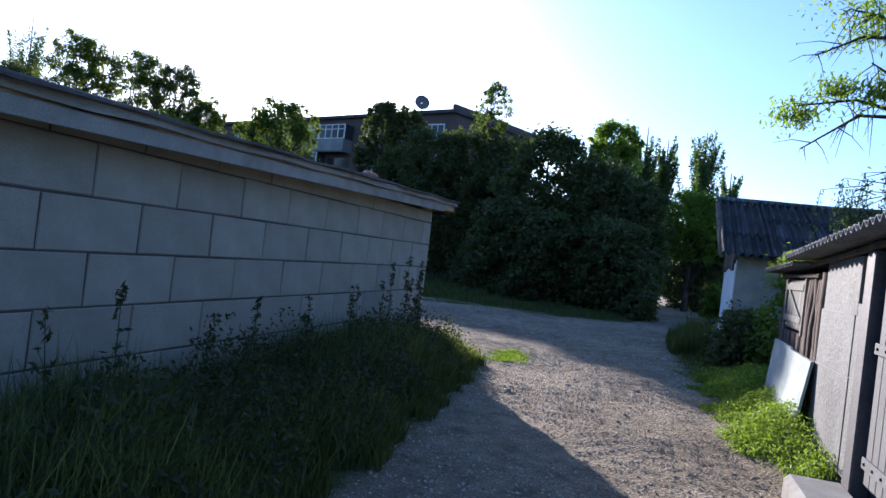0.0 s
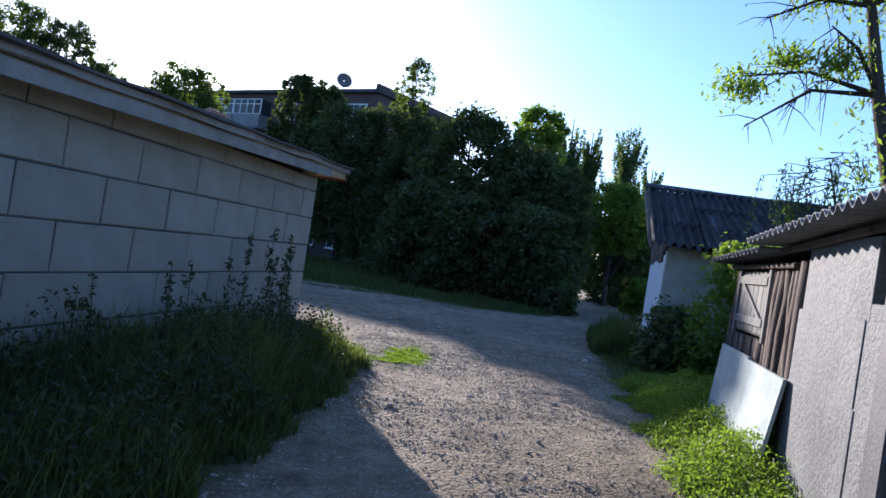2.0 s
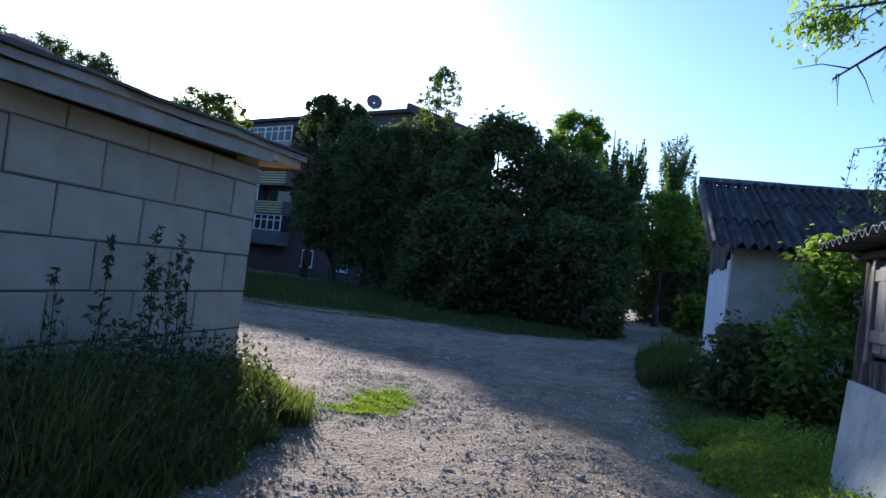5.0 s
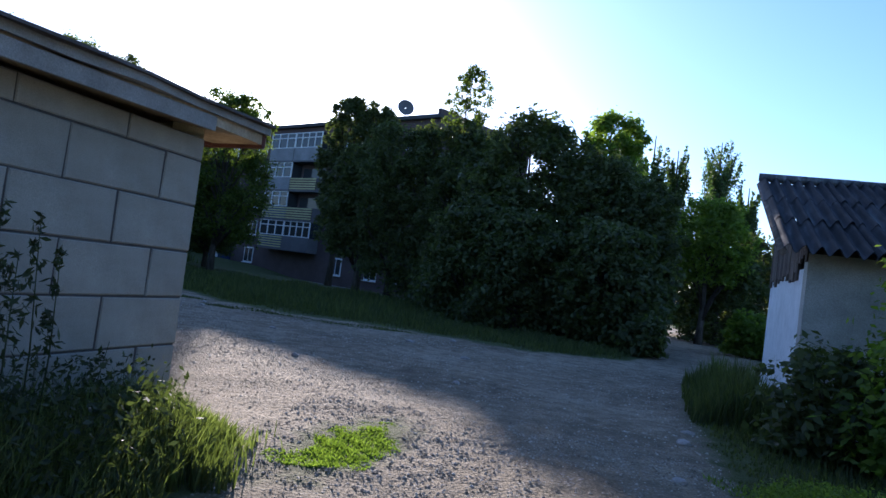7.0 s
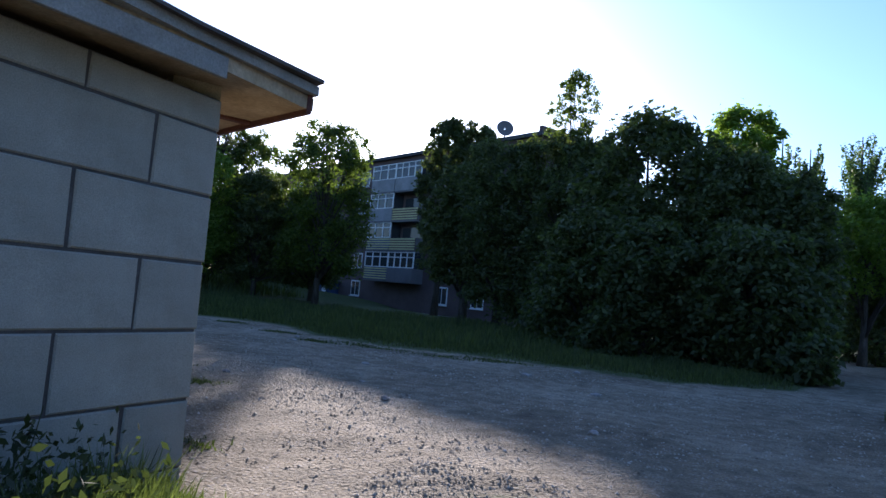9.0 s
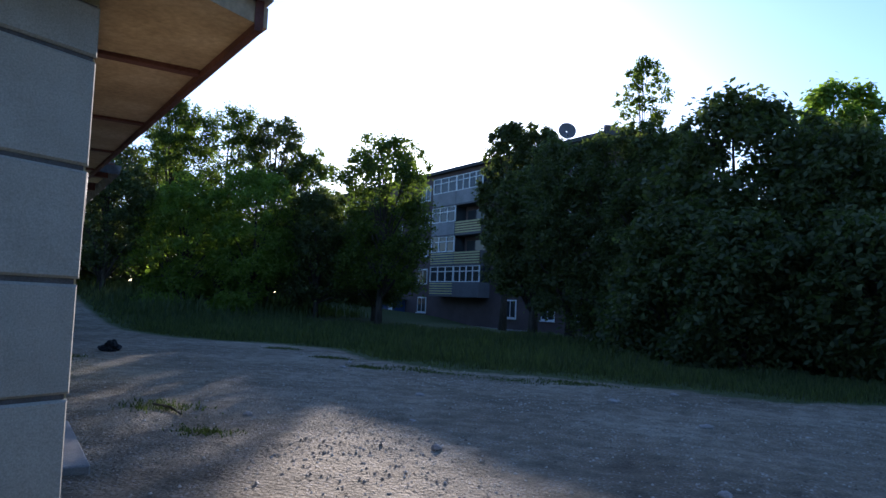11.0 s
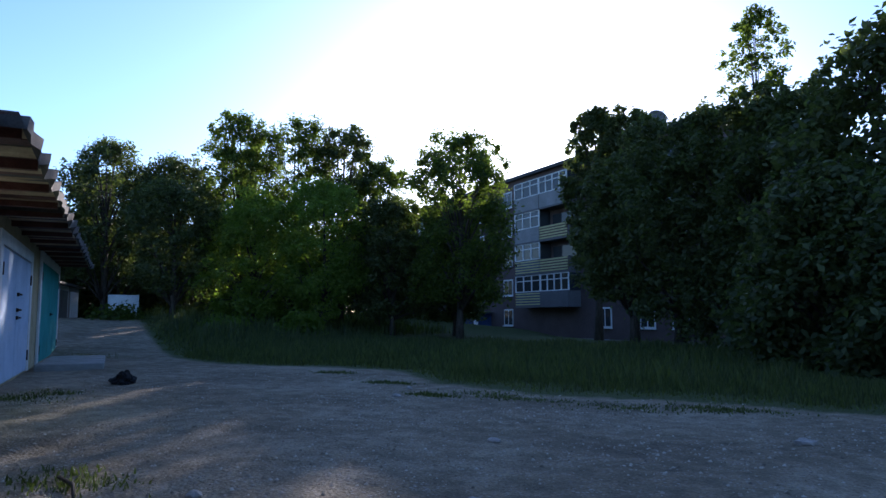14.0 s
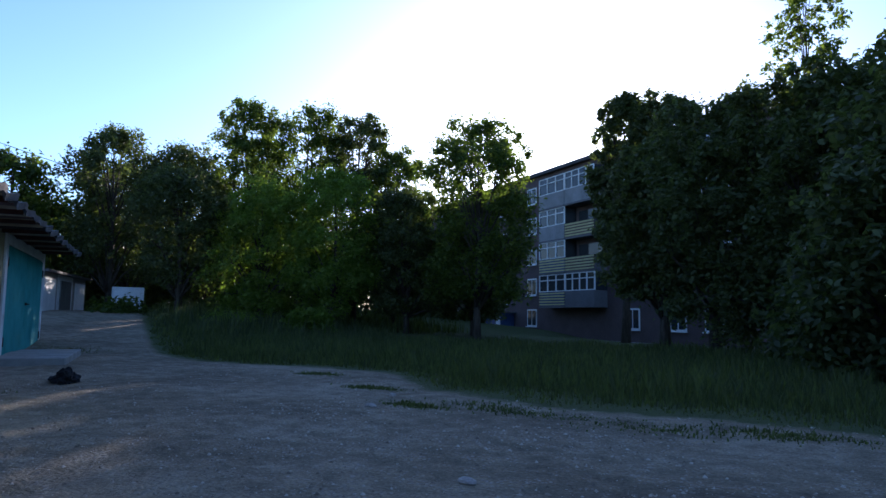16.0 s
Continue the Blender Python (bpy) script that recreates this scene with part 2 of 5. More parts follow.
ROOF_DARK = worn("bitumen_roof", [(0.05, 0.05, 0.052), (0.075, 0.075, 0.078), (0.10, 0.10, 0.105)], 1, 20, 0.9)

LEAF_DARK = foliage("leaf_dark_green", (0.05, 0.062, 0.026), (0.11, 0.128, 0.05), 0.46)
LEAF_MID = foliage("leaf_green", (0.05, 0.072, 0.018), (0.12, 0.15, 0.035), 0.6)
LEAF_LIGHT = foliage("leaf_fresh_green", (0.10, 0.15, 0.024), (0.18, 0.235, 0.05), 0.6)
LEAF_POPLAR = foliage("leaf_poplar", (0.05, 0.085, 0.03), (0.11, 0.15, 0.06), 0.4)
BLADE = foliage("grass_blade", (0.042, 0.052, 0.019), (0.105, 0.125, 0.043), 0.45)
BLADE_DRY = foliage("seeded_grass", (0.08, 0.10, 0.035), (0.18, 0.205, 0.08), 0.4)
WEED = foliage("weed_leaf", (0.028, 0.037, 0.017), (0.065, 0.08, 0.034), 0.35)
CLOVER = foliage("clover", (0.09, 0.135, 0.02), (0.19, 0.25, 0.05), 0.5)


# ---- mesh helpers ----
def thing(name, place, label, category, group="", kind=""):
    ob = new(name)
    ob.location = place
    ob.empty_display_size = 0.2
    bpy.context.view_layer.update()
    return tagged(ob, label, category, group, kind)


def linked(name, mesh, mat, parent=None, label=""):
    if mat and not mesh.materials:
        mesh.materials.append(mat)
    ob = new(name, mesh)
    if parent:
        ob.parent = parent
        if parent.parent is None:
            ob.matrix_parent_inverse = parent.matrix_basis.inverted()
    return tagged(ob, label)


def part(name, bm, mat, parent=None, label=""):
    bmesh.ops.recalc_face_normals(bm, faces=bm.faces)
    me = bpy.data.meshes.new(name)
    bm.to_mesh(me)
    bm.free()
    return linked(name, me, mat, parent, label)


def mesh_of(name, verts, faces, smooth=False):
    me = bpy.data.meshes.new(name)
    me.from_pydata([tuple(v) for v in verts], [], faces)
    if smooth:
        me.polygons.foreach_set("use_smooth", [True] * len(me.polygons))
    return me


def fast_mesh(name, verts, n):
    """A mesh of separate n-gons, n rows of verts each."""
    me = bpy.data.meshes.new(name)
    k = len(verts) // n
    me.vertices.add(k * n)
    me.vertices.foreach_set("co", np.asarray(verts, np.float32).ravel())
    me.loops.add(k * n)
    me.loops.foreach_set("vertex_index", np.arange(k * n, dtype=np.int32))
    me.polygons.add(k)
    me.polygons.foreach_set("loop_start", np.arange(0, k * n, n, dtype=np.int32))
    me.update(calc_edges=True)
    return me


def box(bm, p, q, bevel=0.0, place=None):
    """An upright block between the corners p and q, by place (a function of x, y, z) if given."""
    vs = [bm.verts.new(place(x, y, z) if place else (x, y, z)) for x in (p[0], q[0]) for y in (p[1], q[1]) for z in (p[2], q[2])]
    fs = [bm.faces.new([vs[i] for i in f]) for f in ((0, 1, 3, 2), (4, 6, 7, 5), (0, 4, 5, 1), (2, 3, 7, 6), (0, 2, 6, 4), (1, 5, 7, 3))]
    if bevel:
        es = list({e for f in fs for e in f.edges})
        bmesh.ops.bevel(bm, geom=es, offset=bevel, segments=1, affect='EDGES')
    return bm


def block_part(name, p, q, mat, parent, bevel=0.01, place=None, label=""):
    return part(name, box(bmesh.new(), p, q, bevel, place), mat, parent, label)


def tube(bm, pts, radii, sides=8):
    """A tapered tube along the points."""
    rings = []
    for i, p in enumerate(pts):
        a, c = Vector(pts[max(i - 1, 0)]), Vector(pts[min(i + 1, len(pts) - 1)])
        d = (c - a).normalized()
        u = d.cross(Vector((0.31, 0.95, 0.05)) if abs(d.y) < 0.9 else Vector((1, 0, 0))).normalized()
        w = d.cross(u)
        rings.append([bm.verts.new(Vector(p) + (u * math.cos(k * 2 * math.pi / sides) + w * math.sin(k * 2 * math.pi / sides)) * radii[i]) for k in range(sides)])
    for a, c in zip(rings, rings[1:]):
        for k in range(sides):
            bm.faces.new((a[k], a[(k + 1) % sides], c[(k + 1) % sides], c[k])).smooth = True
    bm.faces.new(rings[0][::-1])
    bm.faces.new(rings[-1])
    return bm


def line_frame(origin, u, n):
    """Places (s along u, out along n, up) of a wall in the world."""
    def place(s, out, z):
        return (origin[0] + u[0] * s + n[0] * out, origin[1] + u[1] * s + n[1] * out, z)
    return place


def unit(v):
    k = math.hypot(*v)
    return (v[0] / k, v[1] / k)


# ---- plan ----
CORNER = (-1.9, 8.1)                    # the block garage's corner
SIDE_U, SIDE_N = unit((-0.09, -0.996)), unit((0.996, -0.09))
FRONT_U, FRONT_N = unit((-0.868, 0.497)), unit((0.497, 0.868))
SIDE = line_frame(CORNER, SIDE_U, SIDE_N)
FRONT = line_frame(CORNER, FRONT_U, FRONT_N)
SHED_U, SHED_N = unit((-0.1, -1.0)), unit((-1.0, 0.1))
SHED_ORIGIN = (3.67, 6.1)
SHED = line_frame(SHED_ORIGIN, SHED_U, SHED_N)
def roof_z(p):
    """The block garage's roof plane: it falls to the rear and climbs along the front."""
    q = (p[0] - CORNER[0], p[1] - CORNER[1])
    det = SIDE_U[0] * FRONT_U[1] - SIDE_U[1] * FRONT_U[0]
    ax = (-0.026 * FRONT_U[1] - 0.042 * SIDE_U[1]) / det
    ay = (SIDE_U[0] * 0.042 - FRONT_U[0] * -0.026) / det
    return 2.47 + ax * q[0] + ay * q[1]


def eave_out(s):
    """The front overhang."""
    return 0.60 + 0.004 * s


def eave_tip(side, out):
    """Where the side eave meets the front eave."""
    k = (out - side * (SIDE_N[0] * FRONT_N[0] + SIDE_N[1] * FRONT_N[1])) / (SIDE_U[0] * FRONT_N[0] + SIDE_U[1] * FRONT_N[1])
    return SIDE(k, side, 0)


VERGE = [(-90, 62), (-50, 38), (-27, 26), (-19.3, 22.0), (-16, 21.0), (-12.8, 21.7), (-10.6, 21.7), (-8.3, 19.8), (-5.8, 19.3), (-2.4, 19.6), (0.4, 19.1), (2.6, 20.5), (3.6, 24), (4.3, 29), (5.0, 42), (7, 70)]
RIGHT_EDGE = [(-8, 2.9), (2.8, 2.95), (3.8, 2.75), (5.4, 2.9), (8.2, 3.05), (9.4, 2.95), (13, 3.15), (17.5, 3.7), (19, 4.6), (24, 7.0), (40, 9.0), (70, 12)]
LEFT_EDGE = [(-8, -0.75), (1, -0.5), (4, -0.45), (6.0, -0.42), (6.7, -0.52), (7.5, -1.0), (8.1, -1.75), (8.4, -2.2)]


def turf_depth(x, y):
    """How far inside the grown ground a place lies, in metres (outside: minus)."""
    vx, vy = np.array(VERGE).T
    d1 = np.where(x < 4.0, y - np.interp(x, vx[:13], vy[:13]), -9.0)
    d1 = np.where(y > 20, np.maximum(d1, np.where(x > -1, np.interp(y, vy[9:], vx[9:]) - x, -9)), d1)
    d1 = np.where((x > 4) | (y < 18), np.minimum(d1, np.where(y > 20, d1, -1)), d1)
    ry, rx = np.array(RIGHT_EDGE).T
    d2 = x - np.interp(y, ry, rx)
    ly, lx = np.array(LEFT_EDGE).T
    d3 = np.where(y < 8.4, np.interp(y, ly, lx) - x, -9.0)
    d4 = 1.0 - np.hypot((x + 0.22) / 0.42, (y - 8.2 - 0.55 * (x + 0.22)) / 1.1)
    return np.maximum.reduce([d1, d2, d3, d4 * 0.5])


def rise(x, y):
    """The ground's height: ruts and dips in the road, a low bank by the sheds."""
    z = 0.018 * np.sin(x * 1.7 + 0.6 * y) * np.sin(y * 1.1 - 0.4 * x) + 0.012 * np.sin(3.9 * x - 2.7 * y) * np.sin(2.3 * y + 1.2 * x)
    z = z + 0.012 * np.sin(x * 11.3 + 4 * np.sin(y * 3.1)) * np.sin(y * 9.7 + 3 * np.sin(x * 2.7))
    z = z * np.clip(1.2 - np.hypot(x + 4, y - 9) / 30, 0, 1)
    bank = np.clip((x - np.interp(y, *np.array(RIGHT_EDGE).T) + 0.1) / 0.8, 0, 1) * np.clip((9.5 - y) / 3, 0, 1) * 0.28
    lane = np.clip((-20 - x) / 16, 0, 1)
    lane = 1.2 * lane * lane * (3 - 2 * lane) * np.clip((y - 8) / 8, 0, 1)
    o = (x + 12.0) * -0.48 + (y - 56.0) * -0.877
    dip = np.clip((12.0 - o) / 8.0, 0, 1) * np.clip((y - 40) / 4, 0, 1) * np.clip((x + 70) / 20, 0, 1)
    return z + bank + lane - 1.0 * dip * dip * (3 - 2 * dip)


def spaced(lo, a, b, hi, step):
    out = [a - step * 1.25 ** k for k in range(1, 60) if a - step * 1.25 ** k > lo][::-1]
    inn = list(np.arange(a, b, step))
    right = [b + step * 1.25 ** k for k in range(0, 60) if b + step * 1.25 ** k < hi]
    return np.array([lo] + out + inn + right + [hi])


xs, ys = spaced(-1500, -26, 9, 1500, 0.16), spaced(-1500, -6, 25, 1500, 0.16)
gx, gy = np.meshgrid(xs, ys, indexing="ij")
gz = rise(gx, gy)
idx = np.arange(gx.size).reshape(gx.shape)
quads = np.stack([idx[:-1, :-1], idx[1:, :-1], idx[1:, 1:], idx[:-1, 1:]], -1).reshape(-1, 4)
gm = bpy.data.meshes.new("ground")
gm.vertices.add(gx.size)
gm.vertices.foreach_set("co", np.stack([gx, gy, gz], -1).astype(np.float32).ravel())
gm.loops.add(quads.size)
gm.loops.foreach_set("vertex_index", quads.astype(np.int32).ravel())
gm.polygons.add(len(quads))
gm.polygons.foreach_set("loop_start", np.arange(0, quads.size, 4, dtype=np.int32))
gm.polygons.foreach_set("use_smooth", np.ones(len(quads), bool))
gm.update(calc_edges=True)
turf = gm.attributes.new("turf", 'FLOAT', 'POINT')
turf.data.foreach_set("value", np.clip(turf_depth(gx, gy) * 0.9 + 0.5, 0, 1).astype(np.float32).ravel())
tagged(linked("ground", gm, GROUND), "rutted grey gravel yard with grown verges", "ground", kind="structure")


# ---- the block garage and its row ----
def corrugated_mesh(name, width, length, pitch=0.15, amp=0.026, thick=0.009, rows=3):
    """A wavy sheet: waves across x, length down y, its upper end at y = 0."""
    n = int(round(width / pitch * 8))
    top, low = [], []
    for j in range(rows + 1):
        for i in range(n + 1):
            x = width * i / n
            z = amp * math.cos(2 * math.pi * x / pitch)
            top.append((x, length * j / rows, z))
            low.append((x, length * j / rows, z - thick))
    k = len(top)
    fs = []
    for j in range(rows):
        for i in range(n):
            a = j * (n + 1) + i
            fs.append((a, a + 1, a + n + 2, a + n + 1))
            fs.append((k + a, k + a + n + 1, k + a + n + 2, k + a + 1))
    for i in range(n):
        for a in (i, rows * (n + 1) + i):
            fs.append((a, k + a, k + a + 1, a + 1))
    return mesh_of(name, top + low, fs, True)


def basis(o, x, y):
    x, y = Vector(x).normalized(), Vector(y).normalized()
    z = x.cross(y).normalized()
    return Matrix(((x.x, y.x, z.x, o[0]), (x.y, y.y, z.y, o[1]), (x.z, y.z, z.z, o[2]), (0, 0, 0, 1)))


def hinge(parent, place, s, z, out=0.03):
    bm = tube(bmesh.new(), [place(s, out, z - 0.11), place(s, out, z + 0.11)], [0.022, 0.022], 8)
    return part("hinge", bm, IRON, parent, "dark iron barrel hinge")


def gate(parent, place, s0, s1, z0, z1, mat, label, frame_mat=None, levers=(), seam=None):
    """A steel double gate in its frame: two leaves with folded edges, hinges, handles."""
    g = block_part("gate", (s0, -0.10, z0), (s1, -0.02, z1), mat, parent, 0.004, place, label)
    mid = seam if seam else (s0 + s1) / 2
    for a, b in ((s0 + 0.03, mid - 0.012), (mid + 0.012, s1 - 0.03)):
        block_part("gate_leaf", (a, -0.03, z0 + 0.03), (b, 0.02, z1 - 0.03), mat, g, 0.008, place)
    for z in (z0 + 0.35, z1 - 0.4):
        hinge(g, place, s0 + 0.04, z)
        hinge(g, place, s1 - 0.04, z)
    for z, length in levers:
        bm = box(bmesh.new(), (mid - 0.05, 0.02, z - 0.035), (mid + 0.05, 0.06, z + 0.035), 0.006, place)
        box(bm, (mid + 0.0, 0.06, z - 0.016), (mid + length, 0.09, z + 0.016), 0.004, place)
        part("latch", bm, IRON, g, "black iron latch with a lever")
    if frame_mat:
        for a, b, c, d in ((s0 - 0.28, s0, z0, z1 + 0.24), (s1, s1 + 0.28, z0, z1 + 0.24), (s0, s1, z1, z1 + 0.24)):
            block_part("gate_frame", (a, -0.02, c), (b, 0.035, d), frame_mat, parent, 0.008, place, "whitewashed surround")
    return g


def soffit_height(s):
    return roof_z(FRONT(s, 0.4, 0)) + 0.03


garage = thing("garage", (*CORNER, 0), "single-storey garage of pale blocks with an overhanging plank roof", "garage")
wall = part("side_wall", box(bmesh.new(), (0.012, -0.34, -0.2), (14.4, -0.012, 2.40), 0, SIDE), MORTAR, garage, "block wall with dark recessed joints")
front = part("front_wall", box(bmesh.new(), (0.02, -0.3, -0.2), (7.0, -0.008, 2.44), 0, FRONT), PLASTER, garage, "ochre plastered front wall")
part("upper_wall", box(bmesh.new(), (0.02, -0.3, 2.4), (7.0, -0.008, 2.6), 0, lambda s, o, z: FRONT(s, o, 2.41 if z < 2.5 else roof_z(FRONT(s, o, 0)) + 0.05)), PLASTER, garage)
part("rear_wall", box(bmesh.new(), (0.0, -6.5, -0.2), (14.4, -6.2, 2.3), 0, SIDE), MORTAR, garage)
gate(garage, FRONT, 0.55, 5.2, 0.03, 2.16, TAUPE, "taupe painted steel garage gate, shut", None, ((1.33, 0.12), (1.09, 0.36)), 2.8)
bm = bmesh.new()
for k in range(5):
    box(bm, (0.62 + k * 0.05, -0.01, 2.32), (0.65 + k * 0.05, 0.012, 2.44), 0, FRONT)
box(bm, (0.58, -0.008, 2.28), (0.90, 0.004, 2.48), 0, FRONT)
part("vent_grille", bm, IRON, garage, "small dark vent grille")
for s in (1.8, 3.2, 4.6, 6.0):
    block_part("wall_joint", (s, -0.006, 2.2), (s + 0.012, 0.002, 2.8), MORTAR, garage, 0, FRONT)
# roof: two layers with a slight fall to the rear, boards under the front overhang
for layer, (over, lift, thick) in enumerate(((0.30, 0.02, 0.09), (0.36, 0.112, 0.06), (0.42, 0.175, 0.022))):
    bm = bmesh.new()
    rim = [SIDE(14.4 - k * 0.6, over + 0.018 * math.sin(k * 1.7 + 2 * layer), 0) for k in range(24)] + [eave_tip(over - 0.06, 0.62)]
    rim += [FRONT(k * 0.5, eave_out(k * 0.5) + 0.02 * layer + 0.012 * math.sin(k * 2.1 + layer), 0) for k in range(1, 15)] + [FRONT(7.0, -6.4, 0), SIDE(14.4, -6.9, 0)]
    low = [bm.verts.new((p[0], p[1], roof_z(p) + lift + 0.012 * math.sin(k * 2.3 + layer))) for k, p in enumerate(rim)]
    top = [bm.verts.new(v.co + Vector((0, 0, thick))) for v in low]
    n = len(rim)
    bm.faces.new(low[::-1])
    bm.faces.new(top)
    for k in range(n):
        bm.faces.new((low[k], low[(k + 1) % n], top[(k + 1) % n], top[k]))
    part("roof_layer", bm, (PLANK, CONCRETE, FELT)[layer], garage, ("roof boarding", "grey roof edge board", "ragged roofing felt")[layer])
block_part("fascia", (0.3, 0.29, -0.03), (14.3, 0.325, 0.09), CONCRETE, garage, 0.004, lambda s, o, z: SIDE(s, o, z + roof_z(SIDE(s, o, 0))), "cracked pale eave board")
# front overhang
for i in range(36):
    s = 0.0 + i * 0.195
    z = soffit_height(s)
    block_part("soffit_plank", (s, -0.02, z + random.uniform(-0.004, 0.006)), (s + 0.185, eave_out(s) - 0.05, z + 0.025), PLANK, garage, 0.003, FRONT)
for s in (0.9, 2.6, 4.3, 6.0):
    z = soffit_height(s)
    block_part("rafter_end", (s, -0.02, z - 0.035), (s + 0.07, eave_out(s) - 0.05, z - 0.002), RED_TRIM, garage, 0.004, FRONT)
bm = bmesh.new()
prev = None
for i in range(20):
    s = -0.02 + i * 0.37
    z = soffit_height(s)
    ring = [bm.verts.new(FRONT(s, o, zz)) for o, zz in ((eave_out(s) - 0.045, z - 0.05), (eave_out(s) - 0.01, z - 0.05), (eave_out(s) - 0.01, z + 0.09), (eave_out(s) - 0.045, z + 0.09))]
    if prev:
        for k in range(4):
            bm.faces.new((prev[k], prev[(k + 1) % 4], ring[(k + 1) % 4], ring[k]))
    else:
        bm.faces.new(ring)
    prev = ring
bm.faces.new(prev[::-1])
part("eave_board", bm, RED_TRIM, garage, "oxide red eave board")
sheet = corrugated_mesh("roof_sheet", 1.12, 1.75)
for i in range(5):
    s = 1.3 + i * 1.1
    o = FRONT(s, eave_out(s) + 0.1, soffit_height(s) + 0.2)
    ob = linked("roof_sheet", sheet, SLATE, garage, "corrugated slate sheet")
    ob.matrix_basis = basis(o, Vector(FRONT(s + 1, 0, soffit_height(s + 1))) - Vector(FRONT(s, 0, soffit_height(s))), Vector(FRONT(s, -1.6, roof_z(FRONT(s, -1.6, 0)))) - Vector(FRONT(s, 0, roof_z(FRONT(s, 0, 0)))))
for s in (1.2, 2.5, 3.7, 4.9, 6.1, 6.8):
    z = soffit_height(s) + 0.08
    pts = [FRONT(s, eave_out(s) + 0.09 * math.sin(a), z + 0.09 - 0.09 * math.cos(a)) for a in np.linspace(-0.3, 4.2, 9)]
    part("gutter_hook", tube(bmesh.new(), pts, [0.008] * 9, 5), IRON, garage, "bent iron gutter hook")

top = roof_z(SIDE(3.3, 0.1, 0)) + 0.20
lump = bmesh.new()
bmesh.ops.create_icosphere(lump, subdivisions=2, radius=1.0)
for w in lump.verts:
    k = 1 + 0.3 * noise.noise(w.co * 1.9)
    w.co = Vector(SIDE(3.3 + w.co.x * 0.22 * k, 0.12 + w.co.y * 0.1 * k, top + 0.05 + w.co.z * 0.055 * k))
tagged(part("brick_rubble", lump, BRICK_RED), "broken red brick rubble lying on the roof edge", "rubble")
row = [(7.45, 11.9, 2.24, GREEN, "green painted steel garage gate, shut", ((1.15, 0.35),)),
       (13.4, 17.7, 2.42, BLUE, "pale blue steel garage gate, shut", ((1.65, 0.2), (1.35, 0.2), (1.2, 0.2))),
       (20.2, 26.0, 2.66, TEAL, "teal steel garage gate, shut", ((1.3, 0.3),))]
for k, (a, b, top, mat, label, levers) in enumerate(row):
    s0, s1 = (7.02, 12.6, 26.4)[0] if k == 0 else (12.65, 19.1)[k - 1], (12.6, 19.05, 26.45)[k]
    g = thing("garage", FRONT(s0, 0, 0), "plastered garage of the row with a " + label.split(",")[0].replace(" painted", ""), "garage", "row of garages")
    part("front_wall", box(bmesh.new(), (s0, -0.3, -0.2), (s1, -0.03, 3.1), 0, FRONT), PLASTER if k else CONCRETE, g, "stained plaster wall")
    part("rear_wall", box(bmesh.new(), (s0, -6.3, -0.2), (s1, -6.0, 2.9), 0, FRONT), CONCRETE, g)
    for s in (s0, s1 - 0.25):
        part("cross_wall", box(bmesh.new(), (s, -6.0, -0.2), (s + 0.25, -0.3, 3.0), 0, FRONT), CONCRETE, g)
    gate(g, FRONT, a, b, 0.04, top, mat, label, WHITEWASH, levers)
    for i in range(int((s1 - s0) / 0.3)):
        s = s0 + i * 0.3
        z = 2.98 - 0.002 * s + random.uniform(-0.01, 0.01)
        block_part("soffit_plank", (s, -0.03, z), (s + 0.28, 0.9, z + 0.03), PLANK if i % 3 else RED_TRIM, g, 0.003, FRONT)
    for s in np.arange(s0 + 0.4, s1, 1.5):
        block_part("joist", (s, -0.02, 2.86), (s + 0.09, 0.88, 2.975), RED_TRIM, g, 0.005, FRONT)
    bm = bmesh.new()
    prev = None
    for i in range(24):
        s = s0 + i * (s1 - s0) / 23
        w = 0.03 * math.sin(i * 1.9 + k) + 0.02 * math.sin(i * 4.7)
        ring = [bm.verts.new(FRONT(s, o, zz)) for o, zz in ((0.9, 2.93 + w * 0.3), (0.97 + w, 2.86 + w), (0.99 + w, 2.98 + w), (-6.5, 3.06), (-6.5, 3.03), (0.9, 3.012))]
        if prev:
            for j in range(6):
                bm.faces.new((prev[j], prev[(j + 1) % 6], ring[(j + 1) % 6], ring[j]))
        else:
            bm.faces.new(ring)
        prev = ring
    bm.faces.new(prev[::-1])
    part("roof", bm, FELT, g, "sagging felt roof with a ragged edge")

# stepping slabs before the gates
for s, o, w, d in ((2.4, 0.03, 1.45, 0.18), (3.9, 0.02, 1.3, 0.19), (5.25, 0.03, 1.2, 0.18), (3.0, 0.24, 1.95, 0.20)):
    ob = block_part("concrete_slab", (s, o, -0.06), (s + w, o + d, 0.06), CONCRETE, None, 0.012, FRONT)
    tagged(ob, "worn concrete slab lying before the gate", "slab", "slabs before the garage")
for i in range(4):
    ob = block_part("concrete_slab", (17.9 + i * 0.95, 0.15 + 0.05 * (i % 2), -0.03), (18.75 + i * 0.95, 1.55, 0.16), CONCRETE, None, 0.02, FRONT)
    tagged(ob, "pale concrete slab beside the teal gate", "slab", "slabs beside the row")

